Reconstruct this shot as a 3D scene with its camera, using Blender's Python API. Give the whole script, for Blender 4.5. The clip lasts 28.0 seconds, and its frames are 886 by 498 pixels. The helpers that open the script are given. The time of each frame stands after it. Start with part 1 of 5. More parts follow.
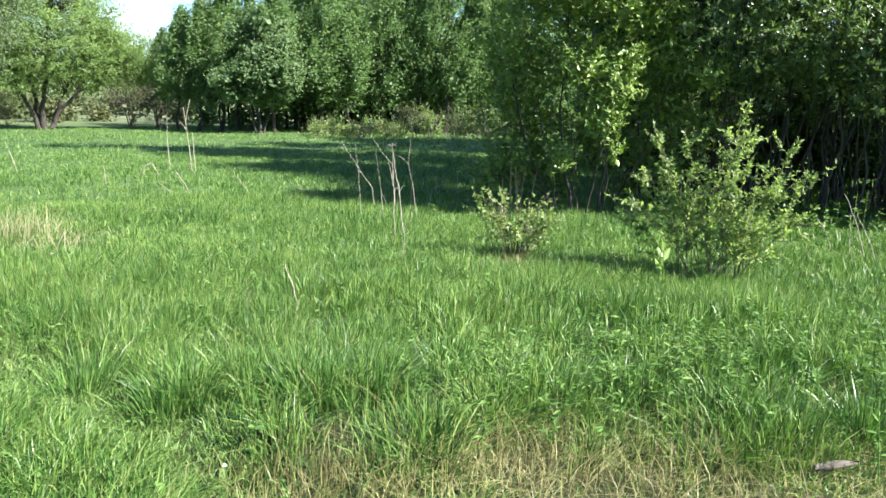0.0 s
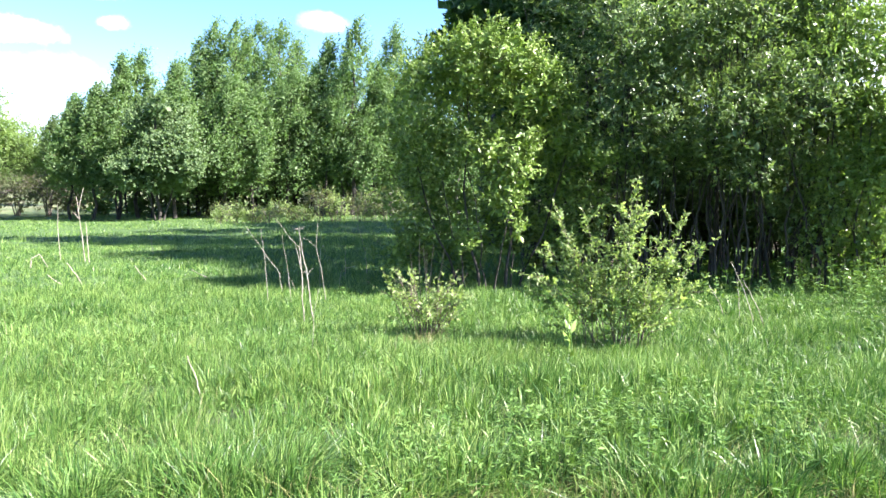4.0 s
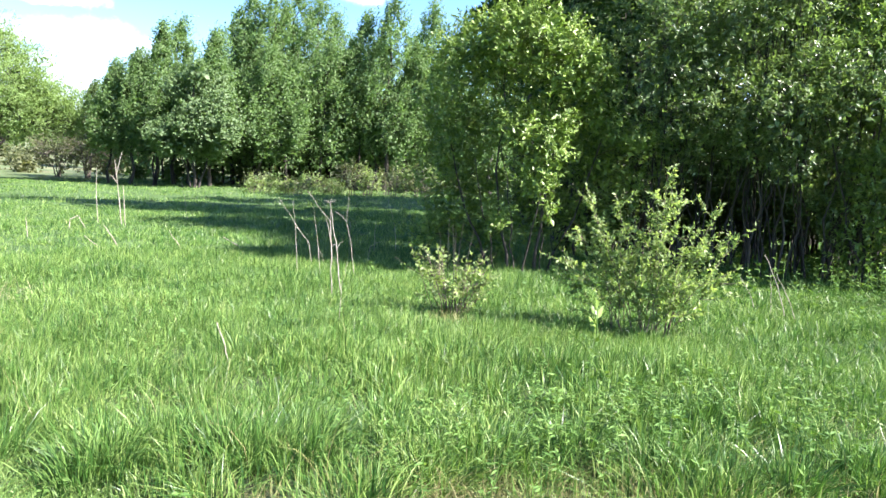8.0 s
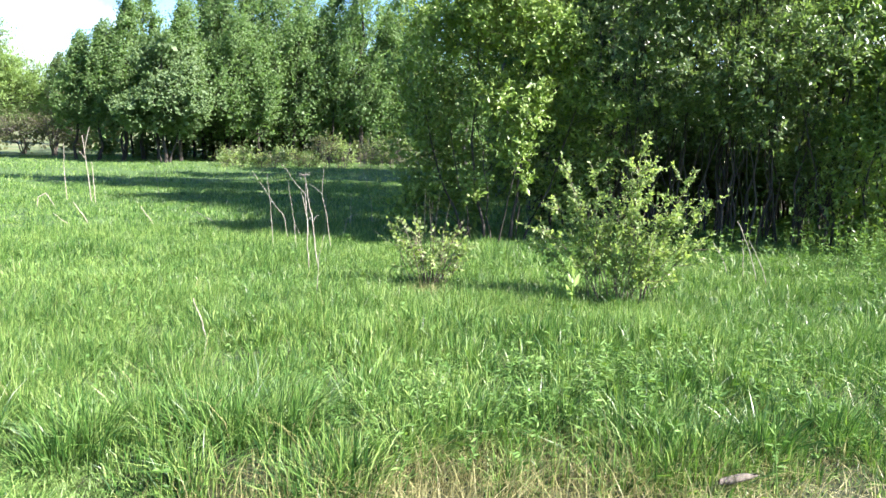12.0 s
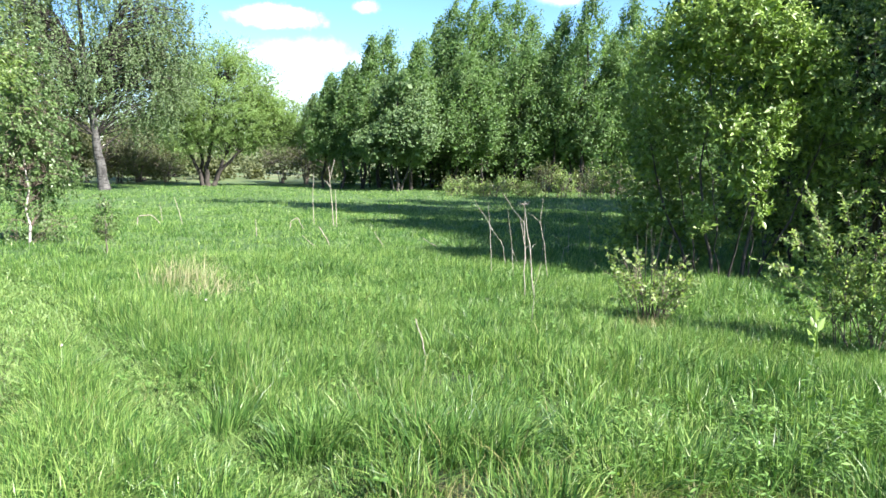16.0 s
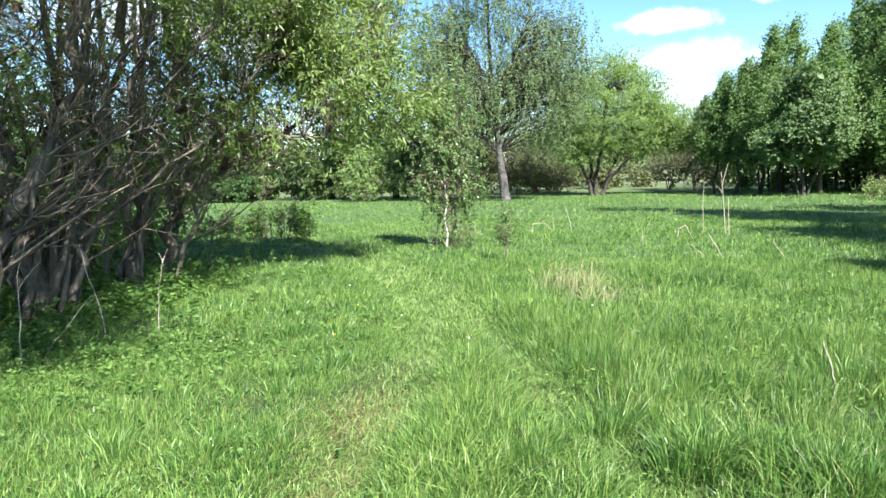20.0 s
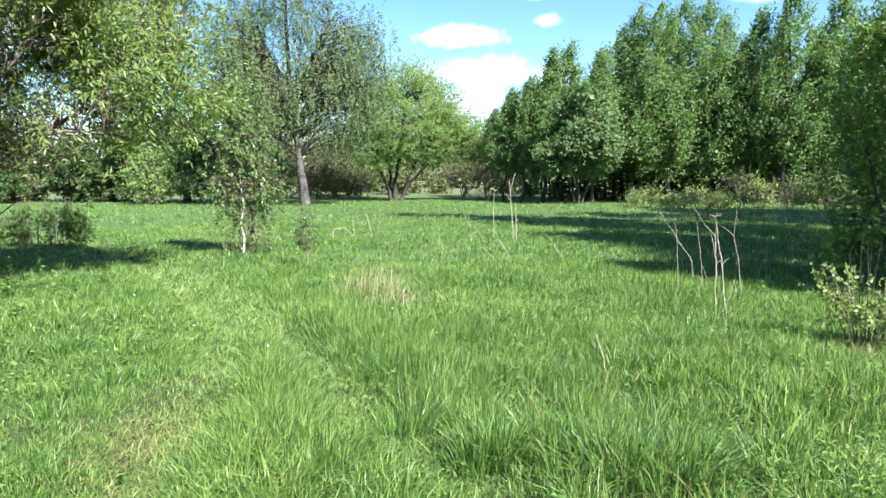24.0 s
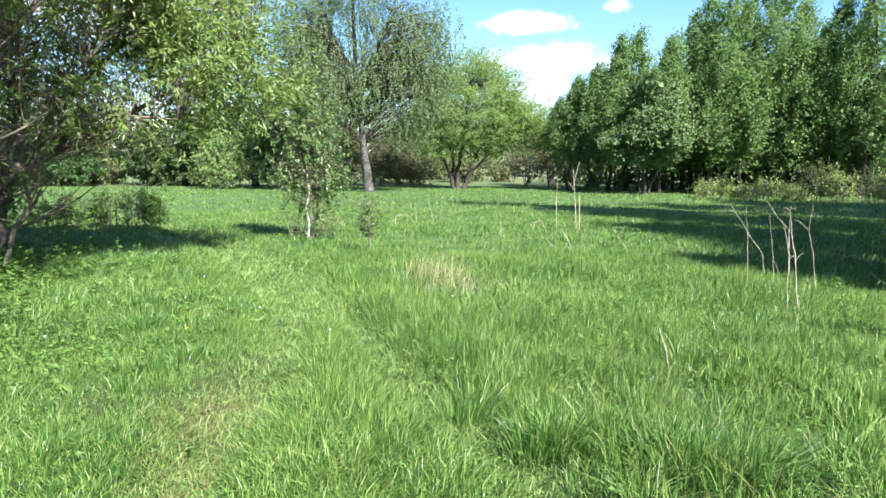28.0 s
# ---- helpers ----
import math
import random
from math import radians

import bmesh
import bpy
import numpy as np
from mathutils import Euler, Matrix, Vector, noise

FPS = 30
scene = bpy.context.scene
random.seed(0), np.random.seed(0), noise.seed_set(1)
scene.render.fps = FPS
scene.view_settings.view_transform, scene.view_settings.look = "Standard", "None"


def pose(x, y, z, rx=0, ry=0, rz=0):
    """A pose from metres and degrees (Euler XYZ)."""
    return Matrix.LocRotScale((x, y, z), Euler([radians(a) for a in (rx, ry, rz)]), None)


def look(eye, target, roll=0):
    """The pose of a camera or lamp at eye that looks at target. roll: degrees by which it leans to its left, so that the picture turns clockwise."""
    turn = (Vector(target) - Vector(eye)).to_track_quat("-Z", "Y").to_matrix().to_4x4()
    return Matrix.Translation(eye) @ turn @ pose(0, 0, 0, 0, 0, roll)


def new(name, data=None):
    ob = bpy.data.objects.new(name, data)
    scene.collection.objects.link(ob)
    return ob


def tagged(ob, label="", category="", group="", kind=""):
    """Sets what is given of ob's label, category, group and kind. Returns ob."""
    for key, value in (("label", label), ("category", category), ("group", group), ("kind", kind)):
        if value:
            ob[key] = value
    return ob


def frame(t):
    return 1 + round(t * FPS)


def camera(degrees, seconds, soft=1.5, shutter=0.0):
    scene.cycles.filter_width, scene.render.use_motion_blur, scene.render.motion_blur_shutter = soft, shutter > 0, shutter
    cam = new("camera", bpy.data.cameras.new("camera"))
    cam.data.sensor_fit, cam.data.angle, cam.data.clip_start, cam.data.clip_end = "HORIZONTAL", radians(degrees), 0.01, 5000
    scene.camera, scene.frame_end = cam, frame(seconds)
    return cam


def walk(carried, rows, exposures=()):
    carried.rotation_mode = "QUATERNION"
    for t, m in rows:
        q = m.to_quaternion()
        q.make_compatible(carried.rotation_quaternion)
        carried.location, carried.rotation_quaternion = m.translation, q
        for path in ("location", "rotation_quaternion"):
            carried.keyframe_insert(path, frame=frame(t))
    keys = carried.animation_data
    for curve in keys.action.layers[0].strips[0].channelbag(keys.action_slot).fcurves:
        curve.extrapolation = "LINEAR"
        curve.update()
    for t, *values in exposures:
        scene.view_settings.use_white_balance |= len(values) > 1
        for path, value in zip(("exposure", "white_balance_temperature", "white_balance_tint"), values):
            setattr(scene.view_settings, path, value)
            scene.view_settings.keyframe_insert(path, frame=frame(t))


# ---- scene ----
EYE = Vector((0.0, 0.0, 1.6))
# seconds, heading to the left of +y, tilt, roll (degrees): the camera turns on the spot, held at head height
PATH = [
    (0, -19.42, -11.41, 0.80), (0.5, -27.92, -10.85, 0.88), (1, -32.77, -7.93, -0.15), (1.5, -33.08, -5.21, -0.34),
    (2, -31.74, -4.84, -0.28), (2.5, -31.67, -4.78, -0.00), (3, -32.18, -4.72, 0.13), (3.5, -31.45, -4.74, 0.09),
    (4, -26.89, -4.77, -0.45), (4.5, -24.12, -4.70, -0.62), (6.5, -23.87, -7.04, 0.42), (7, -24.31, -7.07, 0.82),
    (7.5, -24.60, -6.91, 1.45), (8, -24.50, -6.56, 1.98), (8.5, -25.13, -6.49, 2.46), (9, -25.71, -6.44, 2.68),
    (9.5, -26.22, -6.79, 2.61), (10, -26.68, -7.02, 1.63), (10.5, -27.22, -7.69, 2.65), (11, -27.38, -8.13, 1.89),
    (11.5, -27.33, -8.56, 1.52), (13.5, -22.37, -9.38, 0.35), (14, -21.68, -8.57, 0.37), (14.5, -20.63, -8.14, 0.65),
    (15, -18.95, -7.61, 1.02), (15.5, -14.57, -7.28, 1.20), (16, -8.51, -6.79, 0.84), (16.5, -2.61, -6.37, 0.38),
    (17, 0.02, -5.88, -0.07), (17.5, 1.20, -5.38, -0.18), (18, 2.01, -5.21, 0.15), (18.5, 2.21, -5.03, 0.29),
    (19, 3.52, -5.47, 0.26), (19.5, 11.78, -6.33, -0.67), (20, 22.78, -5.94, -1.57), (20.5, 25.98, -5.57, -3.15),
    (21, 26.58, -4.41, -3.93), (21.5, 21.50, -3.77, -3.97), (22, 18.82, -3.84, -3.62), (22.5, 16.66, -3.91, -2.90),
    (24.5, 5.04, -6.05, 0.03), (25, 5.70, -5.91, 0.37), (25.5, 6.40, -5.40, 0.50), (26, 7.10, -5.16, 0.65),
    (26.5, 7.75, -5.20, 0.77), (27, 8.17, -5.41, 0.78), (27.5, 8.59, -5.58, 0.85), (28, 11.41, -6.78, 0.35),
]


def heading(yaw, pitch):
    a, b = radians(yaw), radians(pitch)
    return Vector((-math.sin(a) * math.cos(b), math.cos(a) * math.cos(b), math.sin(b)))


cam = camera(65.14, 28.0, soft=1.5)
walk(cam, [(t, look(EYE, EYE + heading(yaw, pitch), roll)) for t, yaw, pitch, roll in PATH],
     exposures=[(0.0, 2.1, 6350, 10), (1.0, 2.4, 6250, 17.5), (2.0, 2.6, 6250, 17.5), (4.5, 2.61, 6300, 18.5), (8.0, 2.48, 6300, 18.5), (11.0, 2.48, 6350, 18), (15.0, 2.39, 6300, 16.5), (17.0, 2.05, 6350, 10), (28.0, 2.04, 6350, 11)])

# ---------------------------------------------------------------- light
SUN_AZ, SUN_EL = 134.0, 41.0      # degrees clockwise from +y, degrees up
sun_from = Vector((math.sin(radians(SUN_AZ)) * math.cos(radians(SUN_EL)),
                   math.cos(radians(SUN_AZ)) * math.cos(radians(SUN_EL)), math.sin(radians(SUN_EL))))
sun = new("sun", bpy.data.lights.new("sun", "SUN"))
sun.data.energy, sun.data.angle, sun.data.color = 4.8, radians(0.53), (1.0, 0.95, 0.86)
sun.matrix_world = look(sun_from * 60, (0, 0, 0))

world = bpy.data.worlds.new("world")
scene.world = world
world.use_nodes = True


def nodes_of(tree):
    tree.nodes.clear()
    return lambda kind, **kw: node(tree, kind, **kw)


def node(tree, kind, **kw):
    """A node; inputs by name (spaces as _), sockets are linked, other keys are attributes."""
    n = tree.nodes.new(kind)
    if "op" in kw:
        n.operation = kw.pop("op")
    if "ease" in kw:
        n.interpolation_type = kw.pop("ease")
    if "colour" in kw:
        n.data_type = "RGBA"
        n.blend_type = kw.pop("colour")
    for key, value in kw.items():
        s = n.inputs[int(key[1:])] if key[0] == "i" and key[1:].isdigit() else n.inputs[key.replace("_", " ")]
        if isinstance(value, bpy.types.NodeSocket):
            tree.links.new(value, s)
        else:
            s.default_value = value
    return n


def ramp(tree, fac, stops, ease="LINEAR"):
    r = tree.nodes.new("ShaderNodeValToRGB")
    r.color_ramp.interpolation = ease
    e = r.color_ramp.elements
    while len(e) < len(stops):
        e.new(0.5)
    for el, (p, c) in zip(e, stops):
        el.position, el.color = p, (*c, 1) if len(c) == 3 else c
    tree.links.new(fac, r.inputs[0])
    return r.outputs[0]


def build_sky():
    tr = world.node_tree
    N = nodes_of(tr)
    sky = N("ShaderNodeTexSky")
    sky.sky_type, sky.sun_disc = "NISHITA", False
    sky.sun_elevation, sky.sun_rotation = radians(SUN_EL), radians(SUN_AZ)
    sky.altitude, sky.air_density, sky.dust_density, sky.ozone_density = 150, 1.0, 0.5, 1.6
    d = N("ShaderNodeTexCoord").outputs["Generated"]
    wob = N("ShaderNodeTexNoise", Vector=d, Scale=24.0, Detail=7.0, Roughness=0.65)
    total = None
    # fair-weather clouds: heading, height (degrees), half width, half height (degrees), strength
    for yaw, el, w, h, s in ((4.9, 11.2, 3.3, 0.85, 1.0), (3.2, 8.4, 5.0, 1.3, 0.5), (5.0, 6.0, 4.5, 1.8, 0.3), (-2.0, 12.3, 1.2, 0.55, 0.6), (-17.3, 13.2, 2.2, 0.8, 0.5),
                             (-1.4, 14.4, 1.8, 0.6, 0.35), (-70, 9, 16, 8, 0.95), (40, 13, 12, 4, 0.7), (90, 25, 20, 5, 0.8), (170, 30, 25, 6, 0.8)):
        c = heading(yaw, el)
        right = c.cross(Vector((0, 0, 1))).normalized()
        up = right.cross(c)
        off = N("ShaderNodeVectorMath", op="SUBTRACT", i0=d, i1=tuple(c)).outputs[0]
        dx = N("ShaderNodeVectorMath", op="DOT_PRODUCT", i0=off, i1=tuple(right / math.sin(radians(w)))).outputs["Value"]
        dy = N("ShaderNodeVectorMath", op="DOT_PRODUCT", i0=off, i1=tuple(up / math.sin(radians(h)))).outputs["Value"]
        dz = N("ShaderNodeVectorMath", op="DOT_PRODUCT", i0=off, i1=tuple(c * 2.0)).outputs["Value"]
        v = N("ShaderNodeCombineXYZ", X=dx, Y=dy, Z=dz).outputs[0]
        ln = N("ShaderNodeVectorMath", op="LENGTH", i0=v).outputs["Value"]
        j = N("ShaderNodeMath", op="MULTIPLY_ADD", i0=wob.outputs[0], i1=1.8, i2=-0.9).outputs[0]
        q = N("ShaderNodeMath", op="ADD", i0=ln, i1=j).outputs[0]
        m = N("ShaderNodeMapRange", ease="SMOOTHSTEP", Value=q, From_Min=1.25, From_Max=0.3, To_Min=0.0, To_Max=s).outputs[0]
        total = m if total is None else N("ShaderNodeMath", op="MAXIMUM", i0=total, i1=m).outputs[0]
    mix = N("ShaderNodeMix", colour="MIX", Factor=total)
    clear = N("ShaderNodeHueSaturation", Saturation=1.28, Color=sky.outputs[0])
    tr.links.new(clear.outputs[0], mix.inputs["A"])
    mix.inputs["B"].default_value = (9.5, 9.6, 9.8, 1)
    bg = N("ShaderNodeBackground", Strength=0.068)
    for s in mix.outputs:
        if s.type == "RGBA":
            tr.links.new(s, bg.inputs[0])
    out = N("ShaderNodeOutputWorld")
    tr.links.new(bg.outputs[0], out.inputs[0])


build_sky()


# ---------------------------------------------------------------- materials
def material(name):
    m = bpy.data.materials.new(name)
    m.use_nodes = True
    return m, m.node_tree, nodes_of(m.node_tree)


def leaf_material(name, dark, mid, light, gloss=0.35, through_light=0.45, rough=0.45, patch=1.5, vary=0.38, tint=(1.3, 1.28, 0.6)):
    """Leaves and blades: each piece has its own tint, patches vary slowly; part of the light comes through."""
    m, tr, N = material(name)
    geo = N("ShaderNodeNewGeometry")
    pos = N("ShaderNodeTexCoord").outputs["Object"]
    slow = N("ShaderNodeTexNoise", Vector=pos, Scale=patch, Detail=3.0).outputs[0]
    f = N("ShaderNodeMath", op="MULTIPLY_ADD", i0=geo.outputs["Random Per Island"], i1=vary, i2=-0.5 * vary).outputs[0]
    f = N("ShaderNodeMath", op="MULTIPLY_ADD", i0=slow, i1=0.9, i2=f).outputs[0]
    col = ramp(tr, f, [(0.0, dark), (0.45, mid), (1.0, light)])
    body = N("ShaderNodeBsdfPrincipled", Base_Color=col, Roughness=rough)
    body.inputs["Specular IOR Level"].default_value = gloss
    lit = N("ShaderNodeMix", colour="MULTIPLY", Factor=1.0)
    tr.links.new(col, lit.inputs["A"])
    lit.inputs["B"].default_value = (*tint, 1)
    tl = N("ShaderNodeBsdfTranslucent")
    tr.links.new([s for s in lit.outputs if s.type == "RGBA"][0], tl.inputs[0])
    mx = N("ShaderNodeMixShader", i0=through_light)
    tr.links.new(body.outputs[0], mx.inputs[1])
    tr.links.new(tl.outputs[0], mx.inputs[2])
    out = N("ShaderNodeOutputMaterial")
    tr.links.new(mx.outputs[0], out.inputs[0])
    return m


def bark_material(name, dark, light, scale=(30, 30, 6), bump=0.6, band=None):
    m, tr, N = material(name)
    pos = N("ShaderNodeTexCoord").outputs["Object"]
    mp = N("ShaderNodeMapping", Vector=pos, Scale=scale).outputs[0]
    fine = N("ShaderNodeTexNoise", Vector=mp, Scale=1.0, Detail=6.0, Roughness=0.65).outputs[0]
    slow = N("ShaderNodeTexNoise", Vector=pos, Scale=1.3, Detail=2.0).outputs[0]
    f = N("ShaderNodeMath", op="MULTIPLY_ADD", i0=slow, i1=0.5, i2=-0.25).outputs[0]
    f = N("ShaderNodeMath", op="ADD", i0=fine, i1=f).outputs[0]
    col = ramp(tr, f, [(0.28, dark), (0.72, light)])
    if band:                                   # dark patches across a pale birch stem
        mb = N("ShaderNodeMapping", Vector=pos, Scale=(3, 3, 9)).outputs[0]
        nb = N("ShaderNodeTexNoise", Vector=mb, Scale=1.0, Detail=4.0).outputs[0]
        k = ramp(tr, nb, [(0.52, (0, 0, 0)), (0.6, (1, 1, 1))])
        mm = N("ShaderNodeMix", colour="MIX", Factor=k)
        tr.links.new(col, mm.inputs["A"])
        mm.inputs["B"].default_value = (*band, 1)
        col = [s for s in mm.outputs if s.type == "RGBA"][0]
    b = N("ShaderNodeBump", Strength=bump, Distance=0.02, Height=fine)
    body = N("ShaderNodeBsdfPrincipled", Base_Color=col, Roughness=0.9, Normal=b.outputs[0])
    out = N("ShaderNodeOutputMaterial")
    tr.links.new(body.outputs[0], out.inputs[0])
    return m


def ground_material():
    m, tr, N = material("meadow_soil")
    pos = N("ShaderNodeTexCoord").outputs["Object"]
    a = N("ShaderNodeTexNoise", Vector=pos, Scale=26.0, Detail=6.0, Roughness=0.7).outputs[0]
    b = N("ShaderNodeTexNoise", Vector=pos, Scale=0.35, Detail=4.0).outputs[0]
    # soil colour is darkened to stand for the shade in gaps between tufts
    soil = ramp(tr, a, [(0.3, (0.013, 0.02, 0.006)), (0.5, (0.03, 0.042, 0.012)), (0.75, (0.085, 0.08, 0.036))])
    sward = ramp(tr, a, [(0.25, (0.018, 0.04, 0.009)), (0.55, (0.05, 0.105, 0.02)), (0.8, (0.11, 0.17, 0.04))])
    tan = ramp(tr, b, [(0.35, (0.07, 0.11, 0.035)), (0.65, (0.14, 0.145, 0.07))])
    # the sward closes with distance; past the meadow's edge last year's straw shows
    r = N("ShaderNodeVectorMath", op="LENGTH", i0=pos).outputs["Value"]
    k = N("ShaderNodeMapRange", Value=r, From_Min=5.0, From_Max=12.0).outputs[0]
    k2 = N("ShaderNodeMapRange", Value=r, From_Min=52.0, From_Max=75.0).outputs[0]
    one = N("ShaderNodeMix", colour="MIX", Factor=k)
    tr.links.new(soil, one.inputs["A"]), tr.links.new(sward, one.inputs["B"])
    two = N("ShaderNodeMix", colour="MIX", Factor=k2)
    tr.links.new([s for s in one.outputs if s.type == "RGBA"][0], two.inputs["A"]), tr.links.new(tan, two.inputs["B"])
    bump = N("ShaderNodeBump", Strength=0.8, Distance=0.05, Height=a)
    body = N("ShaderNodeBsdfPrincipled", Roughness=0.95, Normal=bump.outputs[0])
    tr.links.new([s for s in two.outputs if s.type == "RGBA"][0], body.inputs["Base Color"])
    out = N("ShaderNodeOutputMaterial")
    tr.links.new(body.outputs[0], out.inputs[0])
    return m


M_GROUND = ground_material()
M_GRASS = leaf_material("meadow_grass", (0.022, 0.073, 0.014), (0.082, 0.173, 0.032), (0.25, 0.345, 0.1), gloss=0.4, through_light=0.28, rough=0.4, patch=0.8, vary=1.15, tint=(1.1, 1.3, 0.6))
M_RANK = leaf_material("rank_grass", (0.018, 0.06, 0.013), (0.068, 0.155, 0.03), (0.205, 0.31, 0.088), gloss=0.4, through_light=0.25, rough=0.38, patch=1.2, vary=1.0, tint=(1.05, 1.3, 0.65))
M_STRAW = leaf_material("straw", (0.085, 0.082, 0.032), (0.205, 0.195, 0.076), (0.39, 0.37, 0.18), gloss=0.3, through_light=0.2, patch=3, vary=0.8, tint=(1, 1, 0.85))
M_HERB = leaf_material("herb_leaf", (0.045, 0.11, 0.026), (0.1, 0.195, 0.045), (0.19, 0.29, 0.085), gloss=0.25, rough=0.6, through_light=0.35, vary=0.6)
M_SALLOW = leaf_material("sallow_leaf", (0.065, 0.12, 0.026), (0.145, 0.225, 0.046), (0.28, 0.37, 0.092), gloss=0.4, rough=0.42, vary=0.6, through_light=0.24, tint=(1.1, 1.28, 0.6))
# brighter thicket leaf: the sunlight on the right end is put into its colour
M_THICKET_SUNLIT = leaf_material("thicket_leaf_sunlit", (0.1, 0.17, 0.042), (0.17, 0.265, 0.066), (0.29, 0.38, 0.13), gloss=0.6, rough=0.36, vary=0.6, through_light=0.46, tint=(1.2, 1.3, 0.6))
M_BUSH = leaf_material("bush_leaf", (0.15, 0.215, 0.08), (0.25, 0.335, 0.13), (0.39, 0.47, 0.215), gloss=0.42, rough=0.42, vary=0.6, through_light=0.55, tint=(1.2, 1.28, 0.65))
M_THICKET = leaf_material("thicket_leaf", (0.056, 0.1, 0.034), (0.118, 0.185, 0.063), (0.23, 0.3, 0.124), gloss=0.52, rough=0.36, through_light=0.44, vary=0.6, tint=(1.15, 1.25, 0.65))
M_DARK = leaf_material("alder_leaf", (0.025, 0.06, 0.02), (0.048, 0.1, 0.03), (0.085, 0.15, 0.045), gloss=0.28, rough=0.55, through_light=0.4)
M_POPLAR = leaf_material("poplar_leaf", (0.07, 0.13, 0.042), (0.13, 0.22, 0.075), (0.225, 0.33, 0.13), gloss=0.42, rough=0.55, through_light=0.5, vary=0.4, tint=(1.1, 1.2, 0.7), patch=0.35)
M_POPLAR2 = leaf_material("rounded_tree_leaf", (0.075, 0.13, 0.054), (0.125, 0.197, 0.082), (0.19, 0.265, 0.12), gloss=0.42, vary=0.3, tint=(1.1, 1.2, 0.7), rough=0.6, patch=0.35)
M_WILLOW = leaf_material("willow_leaf", (0.125, 0.205, 0.068), (0.19, 0.29, 0.098), (0.27, 0.365, 0.15), gloss=0.3, rough=0.55, vary=0.3, patch=0.4)
M_CRACK = leaf_material("crack_willow_leaf", (0.09, 0.15, 0.042), (0.165, 0.245, 0.072), (0.28, 0.355, 0.135), gloss=0.5, rough=0.4, patch=0.7, through_light=0.5, vary=0.5)
M_BIRCH = leaf_material("birch_leaf", (0.085, 0.13, 0.058), (0.138, 0.197, 0.09), (0.215, 0.275, 0.145), gloss=0.45, vary=0.3, tint=(1.1, 1.25, 0.7), rough=0.55, patch=0.4)
M_SAPLING = leaf_material("young_birch_leaf", (0.075, 0.13, 0.045), (0.125, 0.195, 0.072), (0.2, 0.275, 0.12), gloss=0.45, rough=0.38, vary=0.35, tint=(1.1, 1.25, 0.7))
M_DEADGRASS = leaf_material("bleached_grass", (0.2, 0.2, 0.095), (0.32, 0.31, 0.165), (0.46, 0.44, 0.28), gloss=0.3, through_light=0.25, patch=3, vary=0.6, tint=(1, 1, 0.85))
# worn, yellower rut grass; the extra light on short blades is in its colour
M_TRACK_LIT = leaf_material("worn_lit_grass", (0.07, 0.14, 0.036), (0.145, 0.24, 0.066), (0.27, 0.37, 0.13), gloss=0.3, through_light=0.3, patch=2.0, vary=0.8, tint=(1.1, 1.15, 0.65))
M_FAR = leaf_material("far_wood_leaf", (0.05, 0.09, 0.034), (0.09, 0.14, 0.05), (0.15, 0.19, 0.085), gloss=0.2, rough=0.6, patch=0.15)
M_SCRUB = leaf_material("grey_scrub_leaf", (0.07, 0.09, 0.045), (0.12, 0.14, 0.07), (0.19, 0.2, 0.11), gloss=0.2, rough=0.6, patch=0.2)
M_BARK = bark_material("grey_brown_bark", (0.042, 0.036, 0.03), (0.19, 0.16, 0.13))
M_BARKDARK = bark_material("dark_bark", (0.018, 0.016, 0.013), (0.065, 0.055, 0.046))
M_OLDBIRCH = bark_material("old_birch_bark", (0.014, 0.013, 0.012), (0.13, 0.126, 0.12), scale=(7, 7, 2.5), band=(0.022, 0.02, 0.018), bump=0.9)
M_DRYTWIG = bark_material("dry_branch", (0.07, 0.055, 0.042), (0.22, 0.18, 0.14))
M_TWIG = bark_material("brown_twig", (0.06, 0.045, 0.035), (0.17, 0.13, 0.1))
M_BIRCHBARK = bark_material("birch_bark", (0.22, 0.2, 0.18), (0.5, 0.48, 0.44), band=(0.06, 0.05, 0.045))
M_DEADWOOD = bark_material("bleached_stem", (0.17, 0.145, 0.112), (0.45, 0.41, 0.345), scale=(60, 60, 10), bump=0.3)
M_SOIL = bark_material("bare_earth", (0.04, 0.03, 0.02), (0.17, 0.125, 0.08), scale=(60, 60, 60), bump=1.0)
M_PETAL = leaf_material("white_petal", (0.6, 0.6, 0.55), (0.75, 0.74, 0.7), (0.82, 0.82, 0.8), through_light=0.3, tint=(1, 1, 1))
M_YELLOW = leaf_material("yellow_petal", (0.6, 0.42, 0.02), (0.7, 0.5, 0.02), (0.8, 0.6, 0.03), through_light=0.3)


# ---------------------------------------------------------------- geometry helpers
def mesh_of(name, chunks, mat, smooth=False):
    """A mesh from chunks of (points, faces); the faces of one chunk all have as many corners."""
    chunks = [(np.asarray(v, np.float32), np.asarray(f, np.int32)) for v, f in chunks if len(v)]
    me = bpy.data.meshes.new(name)
    nv = sum(len(v) for v, _ in chunks)
    me.vertices.add(nv)
    me.vertices.foreach_set("co", np.concatenate([v for v, _ in chunks]).ravel())
    loops, starts, at, base = [], [], 0, 0
    for v, f in chunks:
        loops.append((f + base).ravel())
        starts.append(at + np.arange(len(f)) * f.shape[1])
        at += f.size
        base += len(v)
    loops, starts = np.concatenate(loops).astype(np.int32), np.concatenate(starts).astype(np.int32)
    me.loops.add(len(loops))
    me.loops.foreach_set("vertex_index", loops)
    me.polygons.add(len(starts))
    me.polygons.foreach_set("loop_start", starts)
    if smooth:
        me.polygons.foreach_set("use_smooth", np.ones(len(starts), bool))
    me.update(calc_edges=True)
    me.materials.append(mat)
    return me


